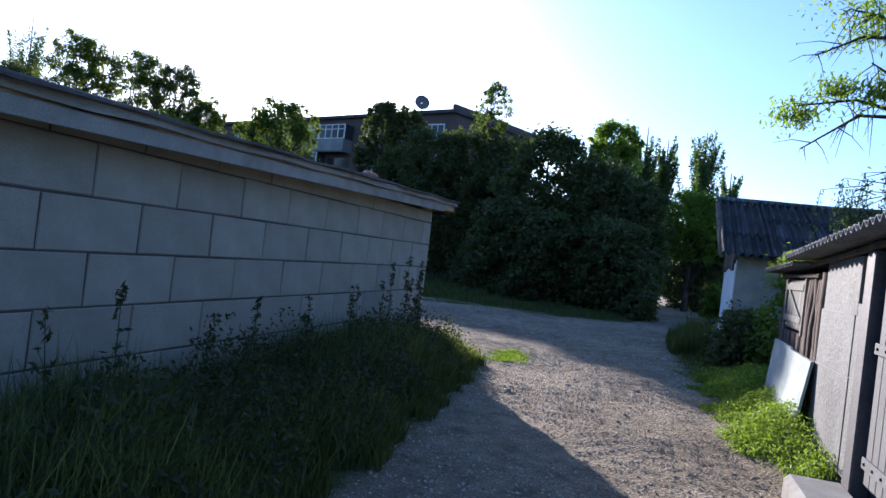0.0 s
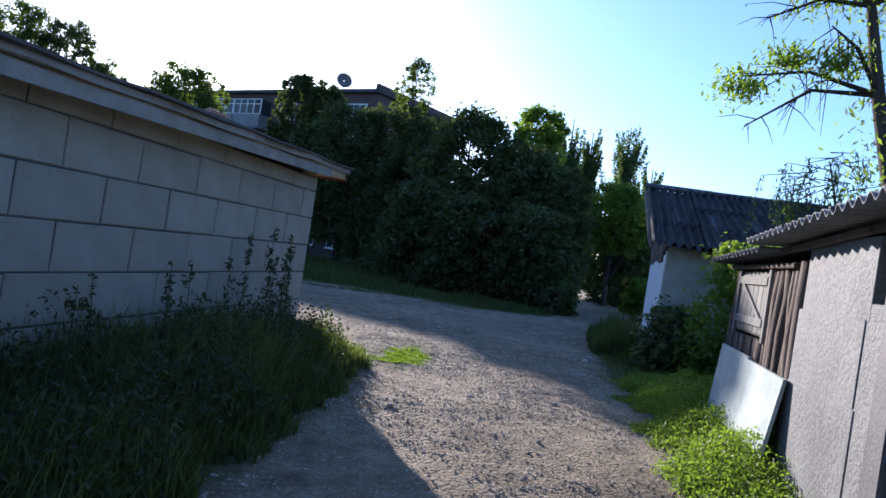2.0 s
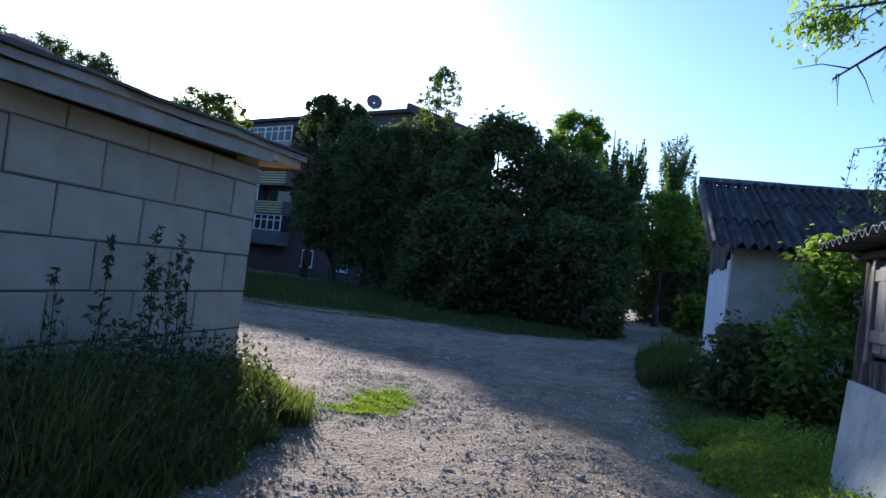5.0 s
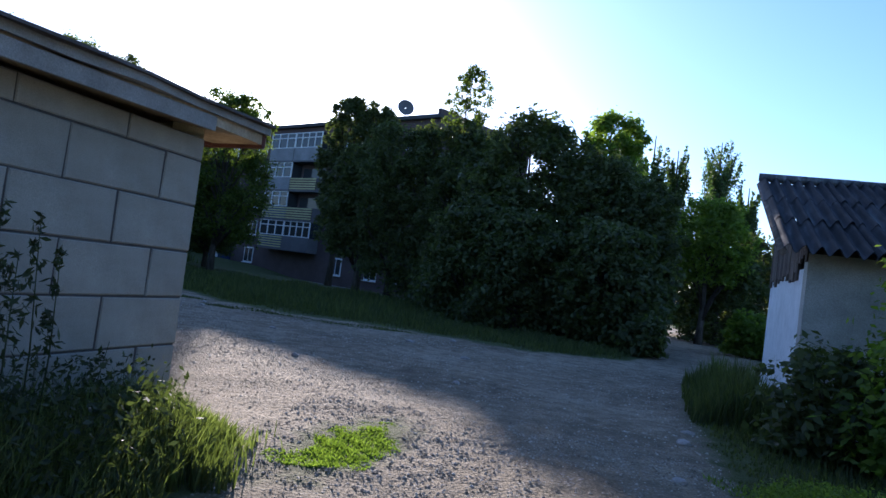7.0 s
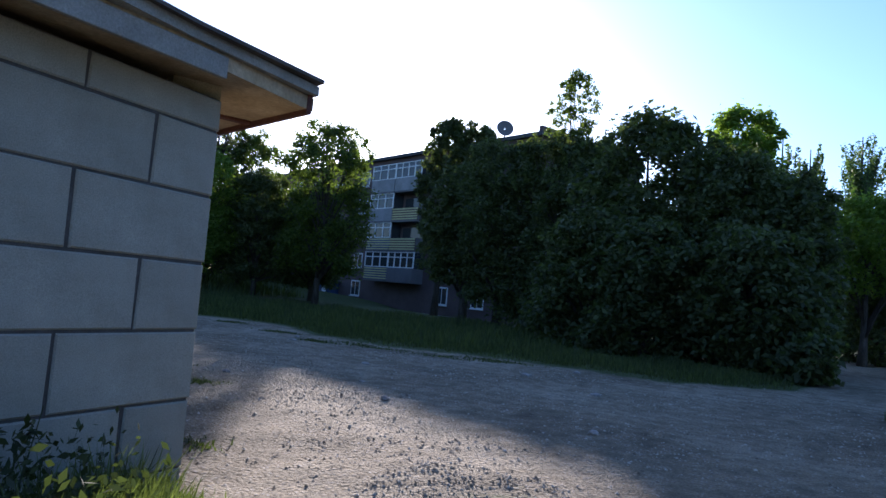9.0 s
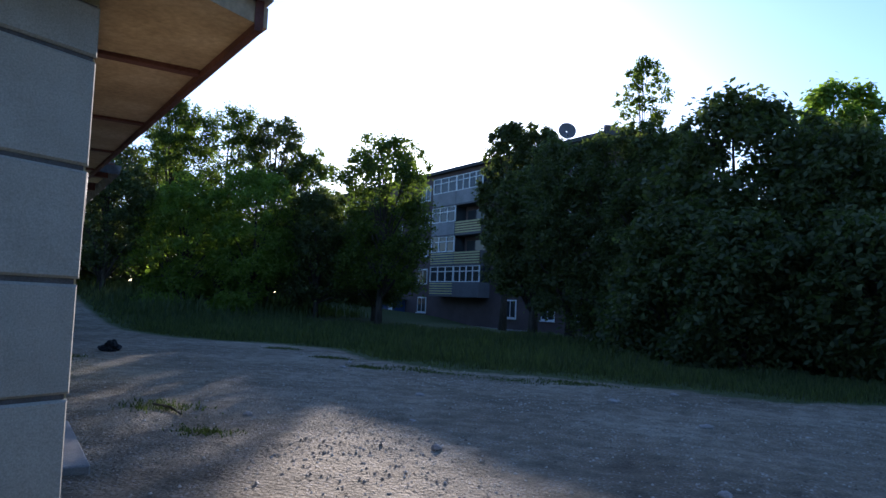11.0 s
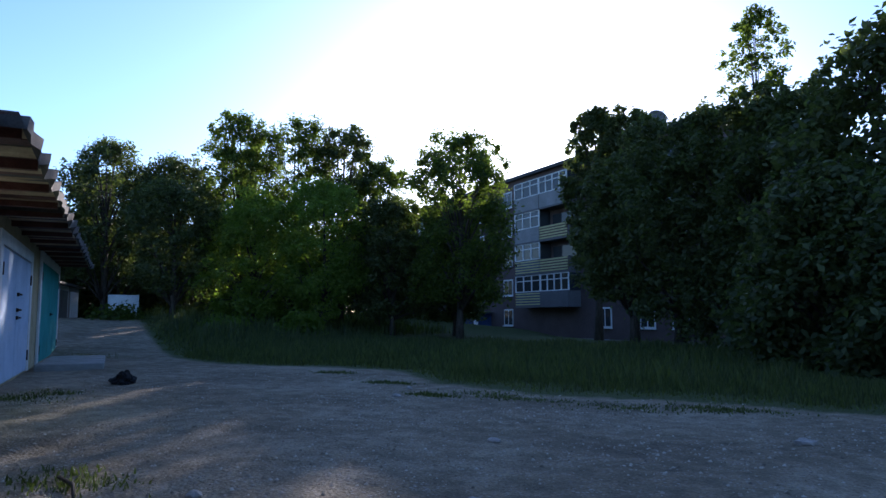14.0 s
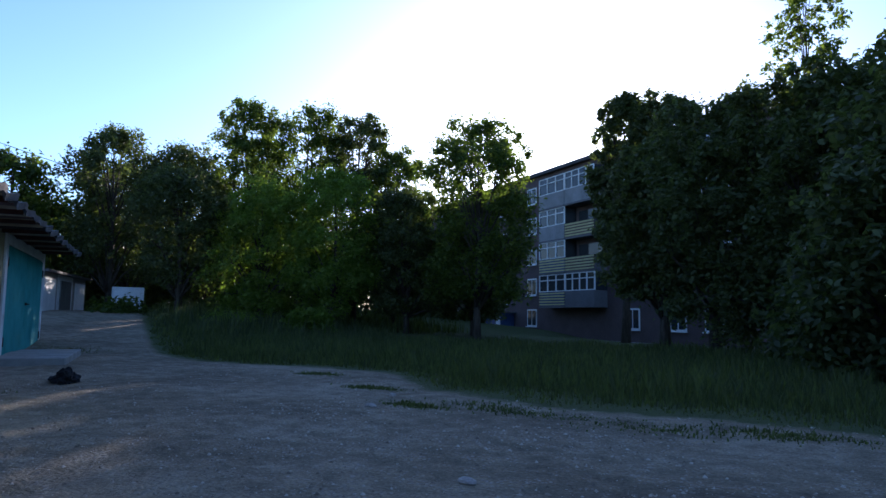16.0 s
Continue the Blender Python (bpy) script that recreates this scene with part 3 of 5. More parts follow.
# ---- grey shed with slab-wood end ----
shed = thing("shed", (*SHED_ORIGIN, 0), "low grey shed clad in sheet metal with a slab-wood end", "shed")
part("end_wall", box(bmesh.new(), (0.0, -4.2, 0.0), (2.3, -0.12, 1.98), 0, SHED), LOG, shed)
part("core_wall", box(bmesh.new(), (2.3, -4.2, 0.0), (9.5, -0.08, 2.12), 0, SHED), TIN_DARK, shed)
s = 0.0
while s < 2.36:
    w = random.uniform(0.10, 0.17)
    if not (0.27 < s + w / 2 < 1.44):
        bm = bmesh.new()
        zs = np.linspace(0.45, random.uniform(1.92, 2.02), 6)
        tube(bm, [SHED(s + w / 2 + random.uniform(-0.008, 0.008), -0.05 + random.uniform(-0.01, 0.012), z) for z in zs], [w * 0.5 * random.uniform(0.92, 1.08) for z in zs], 9)
        part("slab_log", bm, LOG, shed)
    else:
        bm = bmesh.new()
        zs = np.linspace(0.45, 1.24, 4)
        tube(bm, [SHED(s + w / 2, -0.05 + random.uniform(-0.01, 0.01), z) for z in zs], [w * 0.5] * 4, 9)
        part("slab_log", bm, LOG, shed)
    s += w
hatch = block_part("hatch", (0.31, -0.06, 1.27), (1.40, -0.01, 1.90), BOARD, shed, 0.004, SHED, "grey boarded window hatch with a Z brace")
for i in range(6):
    block_part("hatch_board", (0.34 + i * 0.174, -0.012, 1.29), (0.505 + i * 0.174, 0.012, 1.86), BOARD, hatch, 0.004, SHED)
for a, b in ((1.36, 1.44), (1.76, 1.84)):
    block_part("hatch_rail", (0.34, 0.012, a), (1.38, 0.035, b), BOARD, hatch, 0.005, SHED)
bm = bmesh.new()
vs = [bm.verts.new(SHED(s, o, z)) for o in (0.012, 0.032) for s, z in ((0.42, 1.76), (0.53, 1.76), (1.30, 1.44), (1.19, 1.44))]
for f in ((0, 1, 2, 3), (7, 6, 5, 4), (0, 4, 5, 1), (1, 5, 6, 2), (2, 6, 7, 3), (3, 7, 4, 0)):
    bm.faces.new([vs[i] for i in f])
part("hatch_brace", bm, BOARD, hatch)
for a, b in ((0.25, 0.31), (1.40, 1.47)):
    block_part("hatch_frame", (a, -0.02, 1.22), (b, 0.03, 1.92), BOARD, shed, 0.006, SHED)
board = thing("leaning_panel", SHED(1.2, 0.1, 0.3), "pale painted board leaning on the shed wall", "panel")
bm = bmesh.new()
vs = [bm.verts.new(SHED(s, o + d, z)) for d in (0, 0.03) for s, o, z in ((0.16, 0.05, 1.08), (1.27, 0.05, 1.07), (1.31, 0.05, 1.045), (2.44, 0.05, 1.03), (2.40, 0.13, 0.40), (0.24, 0.13, 0.34))]
n = 6
bm.faces.new(vs[:n])
bm.faces.new(vs[n:][::-1])
for i in range(n):
    bm.faces.new((vs[i], vs[(i + 1) % n], vs[n + (i + 1) % n], vs[n + i]))
part("board", bm, PANEL, board)
# metal cladding sheets
for a, b, z0, z1, o in ((2.36, 3.62, 1.02, 1.60, 0.02), (2.36, 3.66, 0.20, 1.04, 0.028), (2.42, 3.66, 1.58, 2.12, 0.014), (3.62, 4.05, 0.2, 1.05, 0.02), (3.60, 4.05, 1.03, 1.7, 0.012)):
    block_part("cladding_sheet", (a, -0.085, z0), (b, o, z1), TIN, shed, 0.006, SHED, "grey painted sheet with hammered texture")
# dark-coloured post takes the place of the shadowed reveal beside the gate
block_part("post", (3.98, -0.08, 0.15), (4.22, 0.07, 2.14), TIN_DARK, shed, 0.015, SHED, "dark post standing in for the shaded gate reveal")
block_part("corner_trim", (3.90, -0.06, 1.60), (3.985, 0.045, 2.16), TIN, shed, 0.01, SHED)
for i in range(12):
    a = 4.30 + i * 0.155
    block_part("gate_board", (a, -0.06, 0.30), (a + 0.147, 0.0, 2.08), GATE_GREY, shed, 0.005, SHED)
for z in (0.42, 1.32):
    rail = block_part("gate_rail", (4.28, 0.002, z), (6.1, 0.022, z + 0.09), GATE_GREY, shed, 0.004, SHED)
    for i in range(8):
        a = 4.36 + i * 0.21
        part("bolt", tube(bmesh.new(), [SHED(a, 0.02, z + 0.045), SHED(a, 0.034, z + 0.045)], [0.014, 0.01], 6), IRON, rail)
block_part("gate_sill", (3.95, 0.03, -0.05), (7.5, 0.5, 0.2), CONCRETE, shed, 0.045, SHED, "broken concrete sill before the gate")
rs = corrugated_mesh("shed_sheet", 1.05, 1.75, 0.15, 0.028)
for i in range(7):
    s = 1.62 + i * 1.0
    z = 2.13 + 0.05 * i
    for j in range(3):
        ob = linked("roof_sheet", rs, SLATE_PALE, shed, "weathered corrugated slate sheet")
        ob.matrix_basis = basis(SHED(s, 0.32 - j * 1.6, z + 0.10 * j + 0.012 * j), Vector(SHED(s + 1, 0, z + 0.05)) - Vector(SHED(s, 0, z)), Vector(SHED(s, -1.6, z + 0.12)) - Vector(SHED(s, 0, z)))
block_part("roof_beam", (1.65, 0.02, 2.03), (8.5, 0.06, 2.09), LOG, shed, 0.01, lambda s, o, z: SHED(s, o, z + 0.05 * (s - 1.65)))
ls = corrugated_mesh("lean_sheet", 1.05, 1.5, 0.15, 0.026)
for i in range(2):
    for j in range(3):
        ob = linked("roof_sheet", ls, SLATE, shed, "mossy corrugated sheet over the slab-wood end")
        ob.matrix_basis = basis(SHED(-0.2 + i * 1.0, 0.26 - j * 1.4, 2.0 + 0.03 * i + 0.06 * j), Vector(SHED(1, 0, 0.03)) - Vector(SHED(0, 0, 0)), Vector(SHED(0, -1.4, 0.06)) - Vector(SHED(0, 0, 0)))
# added wooden strip where the eave only casts shade
block_part("eave_beam", (-0.1, 0.0, 1.92), (2.2, 0.06, 1.965), LOG, shed, 0.01, SHED)

# ---- whitewashed shed with a slate gable roof ----
barn = thing("barn", (4.4, 12.7, 0), "whitewashed shed with a dark corrugated slate gable roof", "shed")
BARN_U, BARN_N = unit((0.9925, -0.122)), unit((0.122, 0.9925))
W = line_frame((4.33, 12.6), BARN_U, BARN_N)      # along the long wall, and into the shed
part("long_wall", box(bmesh.new(), (0.0, 0.0, -0.1), (11.5, 0.3, 2.44), 0, W), DINGY, barn, "dingy grey-beige long wall")
part("gable_wall", box(bmesh.new(), (0.0, 0.3, -0.1), (0.3, 3.85, 2.25), 0, W), WHITEWASH, barn, "whitewashed end wall, flaking and mottled with painted leaf shade")
part("back_wall", box(bmesh.new(), (0.3, 3.6, -0.1), (11.5, 3.85, 3.9), 0, W), LOG, barn)
part("far_wall", box(bmesh.new(), (11.2, 0.3, -0.1), (11.5, 3.8, 2.4), 0, W), WHITEWASH, barn)
for i in range(23):
    a = 0.0 + i * 0.164
    top = 2.50 + a / 3.75 * 1.42
    low = 2.14 + random.uniform(-0.07, 0.09) + (0.25 if a < 0.5 else 0.0)
    if top > low + 0.1:
        block_part("gable_board", (-0.035 + random.uniform(0, 0.012), a, low), (0.0, a + 0.157, top), LOG, barn, 0.004, W)
bs = corrugated_mesh("barn_sheet", 1.13, 1.72, 0.188, 0.056)
along = Vector((*BARN_U, 0))
eave, ridge = Vector(W(-0.42, -0.58, 2.42)), Vector(W(-0.42, 3.75, 4.04))
down = (eave - ridge).normalized()
fall = (eave - ridge).length
for dn in (down,):
    for i in range(12):
        for j in range(3):
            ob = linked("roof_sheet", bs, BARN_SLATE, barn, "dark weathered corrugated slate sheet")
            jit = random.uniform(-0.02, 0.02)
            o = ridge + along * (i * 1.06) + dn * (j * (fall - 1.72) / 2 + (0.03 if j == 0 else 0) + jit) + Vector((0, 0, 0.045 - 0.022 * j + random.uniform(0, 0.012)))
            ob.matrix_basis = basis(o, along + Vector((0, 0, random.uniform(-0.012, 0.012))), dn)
for i in range(8):
    p, q = (ridge + along * (1.6 * i + d) + Vector((0, 0, 0.07 + random.uniform(-0.02, 0.03))) for d in (0, 1.65))
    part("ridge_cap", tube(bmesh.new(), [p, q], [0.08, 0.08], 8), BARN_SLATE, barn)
bm = bmesh.new()
for a, b in ((ridge, eave),):
    tube(bm, [a + Vector((0.03, 0, -0.05)), b + Vector((0.03, 0, -0.05))], [0.06, 0.06], 4)
part("verge_board", bm, LOG, barn)

# ---- apartment house ----
HOUSE = line_frame((-12.0, 56.0), unit((-0.877, 0.48)), unit((-0.48, -0.877)))
block_house = thing("apartment_building", (-12, 56, 0), "five-storey apartment block of dull brick with white balconies", "building")
part("wall", box(bmesh.new(), (0.0, -13.0, -1.4), (64.0, 0.0, 14.2), 0, HOUSE), FACADE, block_house, "dull brown brick facade")
part("plinth", box(bmesh.new(), (-0.1, 0.002, -1.4), (64.0, 0.12, -0.62), 0, HOUSE), PALE, block_house, "pale plinth")
part("cornice", box(bmesh.new(), (-0.35, -13.3, 14.2), (64.3, 0.4, 14.5), 0, HOUSE), ROOF_DARK, block_house, "dark roof edge")
part("gable_parapet", box(bmesh.new(), (-0.3, -13.2, 14.5), (0.05, 0.35, 14.95), 0.02, HOUSE), FACADE, block_house)
for s in (9.0, 24.0, 38.0):
    part("chimney", box(bmesh.new(), (s, -6.0, 14.5), (s + 1.2, -4.8, 15.6), 0.03, HOUSE), FACADE, block_house)


def window(s, z, w, h, bars=2):
    f = block_part("window", (s - w / 2 - 0.07, -0.02, z - 0.07), (s + w / 2 + 0.07, 0.05, z + h + 0.07), WHITE, block_house, 0.01, HOUSE, "white framed window")
    step = w / bars
    for k in range(bars):
        part("pane", box(bmesh.new(), (s - w / 2 + k * step + 0.05, 0.03, z + 0.05), (s - w / 2 + (k + 1) * step - 0.05, 0.056, z + h - 0.05), 0, HOUSE), GLASS, f)
    part("sill", box(bmesh.new(), (s - w / 2 - 0.15, 0.05, z - 0.14), (s + w / 2 + 0.15, 0.2, z - 0.07), 0, HOUSE), WHITE, f)


STOREY = 2.85
for k in range(5):
    for s, w in ((2.2, 2.2), (5.75, 1.4), (10.4, 1.4), (24.5, 1.5), (34.5, 1.5), (39.4, 2.3), (44.5, 1.5), (49.0, 2.2), (54.0, 1.5), (59.0, 2.2)):
        window(s, 0.36 + k * STOREY, w, 1.45, 3 if w > 2 else 2)
    if k:
        window(29.8, k * STOREY - 0.4, 1.3, 1.3, 2)
for k in range(4):
    z = 2.08 + k * STOREY
    for c, (a, b) in enumerate(((17.45, 21.3), (13.4, 17.35))):
        bal = part("balcony", box(bmesh.new(), (a, 0.0, z - 0.12), (b, 1.3, z + 0.03), 0, HOUSE), FACADE_GREY, block_house, "projecting balcony")
        if (c, k) in ((0, 0), (0, 1), (1, 1), (1, 2)):
            for i in range(5):
                part("slat", box(bmesh.new(), (a, 1.24, z + 0.10 + i * 0.235), (b, 1.28, z + 0.22 + i * 0.235), 0, HOUSE), YELLOW, bal)
            part("rail_back", box(bmesh.new(), (a, 1.18, z + 0.03), (b, 1.21, z + 1.2), 0, HOUSE), BLUE_DOOR if c == 0 else FACADE, bal)
        else:
            part("front_panel", box(bmesh.new(), (a, 1.2, z + 0.03), (b, 1.28, z + 1.25), 0, HOUSE), FACADE_GREY if (c, k) == (1, 0) else PALE, bal)
        for e in (a, b - 0.06):
            part("side_panel", box(bmesh.new(), (e, 0.0, z + 0.03), (e + 0.06, 1.18, z + 1.22), 0, HOUSE), FACADE_GREY, bal)
        if (c, k) in ((1, 1), (1, 2)):
            # dark glass sheet stands for the shaded depth of an open balcony
            part("recess", box(bmesh.new(), (a + 0.3, 0.004, z + 0.05), (b - 0.3, 0.03, z + 2.3), 0, HOUSE), GLASS, bal, "dark sheet for the shade inside the open balcony")
            continue
        n = 4 if c else 3
        step = (b - a) / n
        gl = part("glazing", box(bmesh.new(), (a + 0.04, 1.14, z + 1.27), (b - 0.04, 1.19, z + 2.7), 0, HOUSE), GLASS, bal, "dark balcony glazing")
        for i in range(n + 1):
            x = a + i * step
            part("mullion", box(bmesh.new(), (x - 0.055, 1.17, z + 1.25), (x + 0.055, 1.26, z + 2.72), 0, HOUSE), WHITE, gl)
        for zz in (1.25, 2.2, 2.66):
            part("transom", box(bmesh.new(), (a, 1.175, z + zz), (b, 1.25, z + zz + 0.08), 0, HOUSE), WHITE, gl)
        for e in (a, b - 0.05):
            part("side_glazing", box(bmesh.new(), (e, 0.0, z + 1.25), (e + 0.05, 1.14, z + 2.7), 0, HOUSE), GLASS, gl)
porch = block_part("porch", (27.8, 0.0, -1.4), (32.2, 1.5, 1.5), BLUE_DOOR, block_house, 0.02, HOUSE, "dark blue entrance porch")
part("door", box(bmesh.new(), (27.9, 1.5, -1.2), (28.7, 1.55, 1.2), 0, HOUSE), WHITE, porch)
part("porch_roof", box(bmesh.new(), (27.4, 0.0, 1.5), (32.8, 2.0, 1.65), 0, HOUSE), FACADE_GREY, porch)
part("porch_bench", box(bmesh.new(), (25.4, 0.9, -1.4), (27.3, 1.4, -0.75), 0.03, HOUSE), BLUE_DOOR, porch)
dish = thing("satellite_dish", (-15.9, 58.6, 14.5), "grey satellite dish on a mast at the roof edge", "satellite dish")
bm = bmesh.new()
o = Vector((-15.9, 58.6, 15.45))
axis = Vector((0.45, -0.85, 0.25)).normalized()
u = axis.cross(Vector((0, 0, 1))).normalized()
w = u.cross(axis)
rings = [[bm.verts.new(o + (u * math.cos(a) + w * math.sin(a)) * r + axis * (r * r * 0.35)) for a in np.linspace(0, 2 * math.pi, 20, endpoint=False)] for r in (0.05, 0.3, 0.55, 0.72)]
for a, b in zip(rings, rings[1:]):
    for k in range(20):
        bm.faces.new((a[k], a[(k + 1) % 20], b[(k + 1) % 20], b[k])).smooth = True
part("reflector", bm, FACADE_GREY, dish)
part("mast", tube(bmesh.new(), [(-15.9, 58.7, 14.3), (-15.9, 58.7, 15.45)], [0.05, 0.05], 6), IRON, dish)

# ---- far garages and the white wall at the end of the lane ----
FAR = line_frame((-33.2, 24.6), unit((-0.81, 0.59)), unit((0.59, 0.81)))
for k in range(3):
    g = thing("garage", FAR(k * 3.2, 0, 0.9), "low pale garage in the far row", "garage", "far garages")
    part("wall", box(bmesh.new(), (k * 3.2, -5.0, 0.2), (k * 3.2 + 3.16, 0.0, 2.85), 0, FAR), WHITEWASH if k % 2 else CONCRETE, g)
    part("roof", box(bmesh.new(), (k * 3.2 - 0.05, -5.2, 2.85), (k * 3.2 + 3.19, 0.35, 2.95), 0, FAR), FELT, g)
    part("gate", box(bmesh.new(), (k * 3.2 + 0.5, 0.001, 0.9), (k * 3.2 + 2.7, 0.05, 2.6), 0, FAR), (WHITE, BOARD, WHITEWASH, TIN, WHITE)[k], g)
WW = line_frame((-35.4, 30.6), unit((-0.3, -0.95)), unit((0.95, -0.3)))
far_wall = part("far_wall", box(bmesh.new(), (0.0, -0.25, 0.5), (1.5, 0.0, 2.4), 0.02, WW), WHITEWASH)
tagged(far_wall, "plain whitewashed wall across the lane's end", "wall", kind="structure")


# ---- plants ----
rng = np.random.default_rng(7)


def turned(n):
    u = rng.normal(size=(n, 3))
    u /= np.linalg.norm(u, axis=1)[:, None]
    v = np.cross(u, rng.normal(size=(n, 3)))
    v /= np.linalg.norm(v, axis=1)[:, None]
    return u, v


def leaf_mesh(name, c, size, slim=0.5, droop=0.0):
    """One rhombic leaf at each centre."""
    n = len(c)
    u, v = turned(n)
    u[:, 2] -= droop
    L = size * rng.uniform(0.55, 1.2, (n, 1))
    quad = np.stack([c - u * L * 0.5, c + v * L * slim * 0.5 + u * L * 0.05, c + u * L * 0.5, c - v * L * slim * 0.5 + u * L * 0.05], 1)
    return fast_mesh(name, quad.reshape(-1, 3), 4)


def facing_leaves(name, c, normal, size, slim=0.55):
    """One rhombic leaf at each centre, its face turned along the normal."""
    n = len(c)
    normal = normal / np.linalg.norm(normal, axis=1)[:, None]
    u = np.cross(normal, rng.normal(size=(n, 3)))
    u /= np.linalg.norm(u, axis=1)[:, None]
    v = np.cross(normal, u)
    L = size * rng.uniform(0.55, 1.25, (n, 1))
    quad = np.stack([c - u * L * 0.5, c + v * L * slim * 0.5 + u * L * 0.06, c + u * L * 0.5 - normal * L * 0.12, c - v * L * slim * 0.5 + u * L * 0.06], 1)
    return fast_mesh(name, quad.reshape(-1, 3), 4)


def tufts_of_leaves(cen, rad, n, flat=0.68):
    """Leaves in separate tufts: places, and the way each leaf faces (up and out of its tuft)."""
    w = rad.ravel() ** 2
    k = rng.choice(len(cen), n, p=w / w.sum())
    d = rng.normal(size=(n, 3))
    d /= np.linalg.norm(d, axis=1)[:, None]
    r = rng.random((n, 1)) ** 0.45
    p = cen[k] + d * r * rad[k] * np.array([[1.0, 1.0, flat]]) + rng.normal(0, 0.5, (n, 3)) * rad[k]
    return p, d * 0.75 + np.array([[0, 0, 0.75]]) + rng.normal(0, 0.42, (n, 3))


def tree(name, base, height, radius, label, category="tree", crown_from=0.15, lumps=110, leaves=9000, size=0.26, mat=None, trunk=0.16, shape=0.6, group="", lump=0.17, lean=(0, 0), inner=0.6, limbs=16, sprays=30):
    """A tapered trunk with limbs and twigs, and a crown of leaf tufts with an uneven outline."""
    x, y, z0 = base
    t = thing(name, base, label, category, group)
    cz = crown_from * height
    h = rng.random(lumps)
    prof = np.sin(np.pi * np.clip(h * 0.86 + 0.12, 0, 1)) ** shape
    a = rng.random(lumps) * 2 * np.pi
    p1, p2, p3 = rng.random(3) * 6.28
    wob = 1 + 0.16 * np.sin(2 * a + p1 + 3 * h) + 0.14 * np.sin(3 * a + p2 - 6 * h) + 0.08 * np.sin(9 * h + p3)
    rr = radius * prof * wob * np.sqrt(inner * rng.random(lumps) + (1 - inner))
    cen = np.stack([x + rr * np.cos(a) * 0.9 + lean[0] * h, y + rr * np.sin(a) * 0.9 + lean[1] * h, z0 + cz + (height - cz) * h * 0.96], 1)
    rad = radius * lump * rng.uniform(0.55, 1.35, (lumps, 1))
    bm = bmesh.new()
    top = height * 0.86
    pts = [(x + lean[0] * q + 0.006 * height * math.sin(q * 5 + x), y + lean[1] * q + 0.006 * height * math.cos(q * 4 + y), z0 - 0.05 + top * q) for q in np.linspace(0, 1, 7)]
    tube(bm, pts, [trunk * (1.25 if i == 0 else 1 - 0.8 * i / 6) for i in range(7)], 8)
    for k in range(min(lumps, limbs)):
        c = cen[k]
        q = max(0.15, (c[2] - z0) / height - 0.3)
        s = Vector((x + lean[0] * q, y + lean[1] * q, z0 + top * q))
        e = Vector(c)
        m = s.lerp(e, 0.5) + Vector((0, 0, 0.024 * height))
        tube(bm, [s, m, e], [trunk * 0.4, trunk * 0.24, trunk * 0.08], 5)
        for f in cen[np.argsort(((cen - c) ** 2).sum(1))[1:4]]:
            tube(bm, [m.lerp(e, 0.4), m.lerp(Vector(f), 0.7), Vector(f)], [trunk * 0.12, trunk * 0.08, trunk * 0.03], 4)
    part("trunk", bm, BARK, t)
    h2 = 0.35 + 0.65 * rng.random(sprays) ** 0.7
    a2 = rng.random(sprays) * 2 * np.pi
    far = radius * np.sin(np.pi * np.clip(h2 * 0.86 + 0.12, 0, 1)) ** shape * rng.uniform(0.92, 1.16, sprays)
    cen2 = np.stack([x + far * np.cos(a2) + lean[0] * h2, y + far * np.sin(a2) + lean[1] * h2, z0 + cz + (height - cz) * h2 * rng.uniform(0.95, 1.03, sprays)], 1)
    rad2 = radius * rng.uniform(0.05, 0.11, (sprays, 1))
    pa, na = tufts_of_leaves(cen, rad, leaves)
    pb, nb = tufts_of_leaves(cen2, rad2, leaves // 9, 1.1)
    c, nrm = np.concatenate([pa, pb]), np.concatenate([na, nb])
    c[:, 2] = np.maximum(c[:, 2], z0 + 0.12)
    linked("crown", facing_leaves("crown", c, nrm, size), mat or LEAF_DARK, t)
    return t


def dense(base, h, r, label, mat=LEAF_DARK, n=15000, size=0.3, low=0.03, lumps=260, **kw):
    return tree("tree", base, h, r, label, crown_from=low, lumps=lumps, lump=0.14, leaves=n, size=size, mat=mat, shape=0.42, **kw)


tree("tree", (-1.3, 28.6, 0), 7.9, 2.35, "dark catalpa with large leaves and gaps of sky", crown_from=0.3, lumps=190, leaves=11000, size=0.25, mat=LEAF_DARK, shape=0.4, lump=0.125, group="thicket by the verge", sprays=44, inner=0.75)
for base, h, r in (((1.1, 27.8, 0), 6.5, 2.4), ((2.75, 27.0, 0), 5.7, 1.75), ((1.9, 30.5, 0), 6.9, 2.2), ((-0.8, 25.8, 0), 3.9, 2.0), ((2.0, 24.9, 0), 3.8, 1.8), ((-2.6, 27.0, 0), 4.4, 1.9)):
    dense(base, h, r, "dense dark green broadleaf tree by the verge", LEAF_DARK, 20000, 0.2, group="thicket by the verge")
for base, h, r, low in (((-6.2, 35.6, 0), 9.0, 2.7, 0.05), ((-8.6, 36.6, 0), 9.2, 2.7, 0.14), ((-10.8, 37.6, 0), 8.0, 2.1, 0.24), ((-4.0, 33.6, 0), 8.5, 2.4, 0.12), ((-14.0, 42.0, 0), 11.8, 1.6, 0.25), ((-12.1, 41.5, 0), 11.3, 1.7, 0.25)):
    tree("tree", base, h, r, "tall dark tree before the apartment block", crown_from=low, lumps=280, leaves=22000, size=0.21, mat=LEAF_DARK, shape=0.42, trunk=0.2, sprays=30, lump=0.13)
dense((1.7, 34.6, 0), 10.0, 1.9, "light green tree above the thicket", LEAF_LIGHT, 13000, 0.24, 0.3)
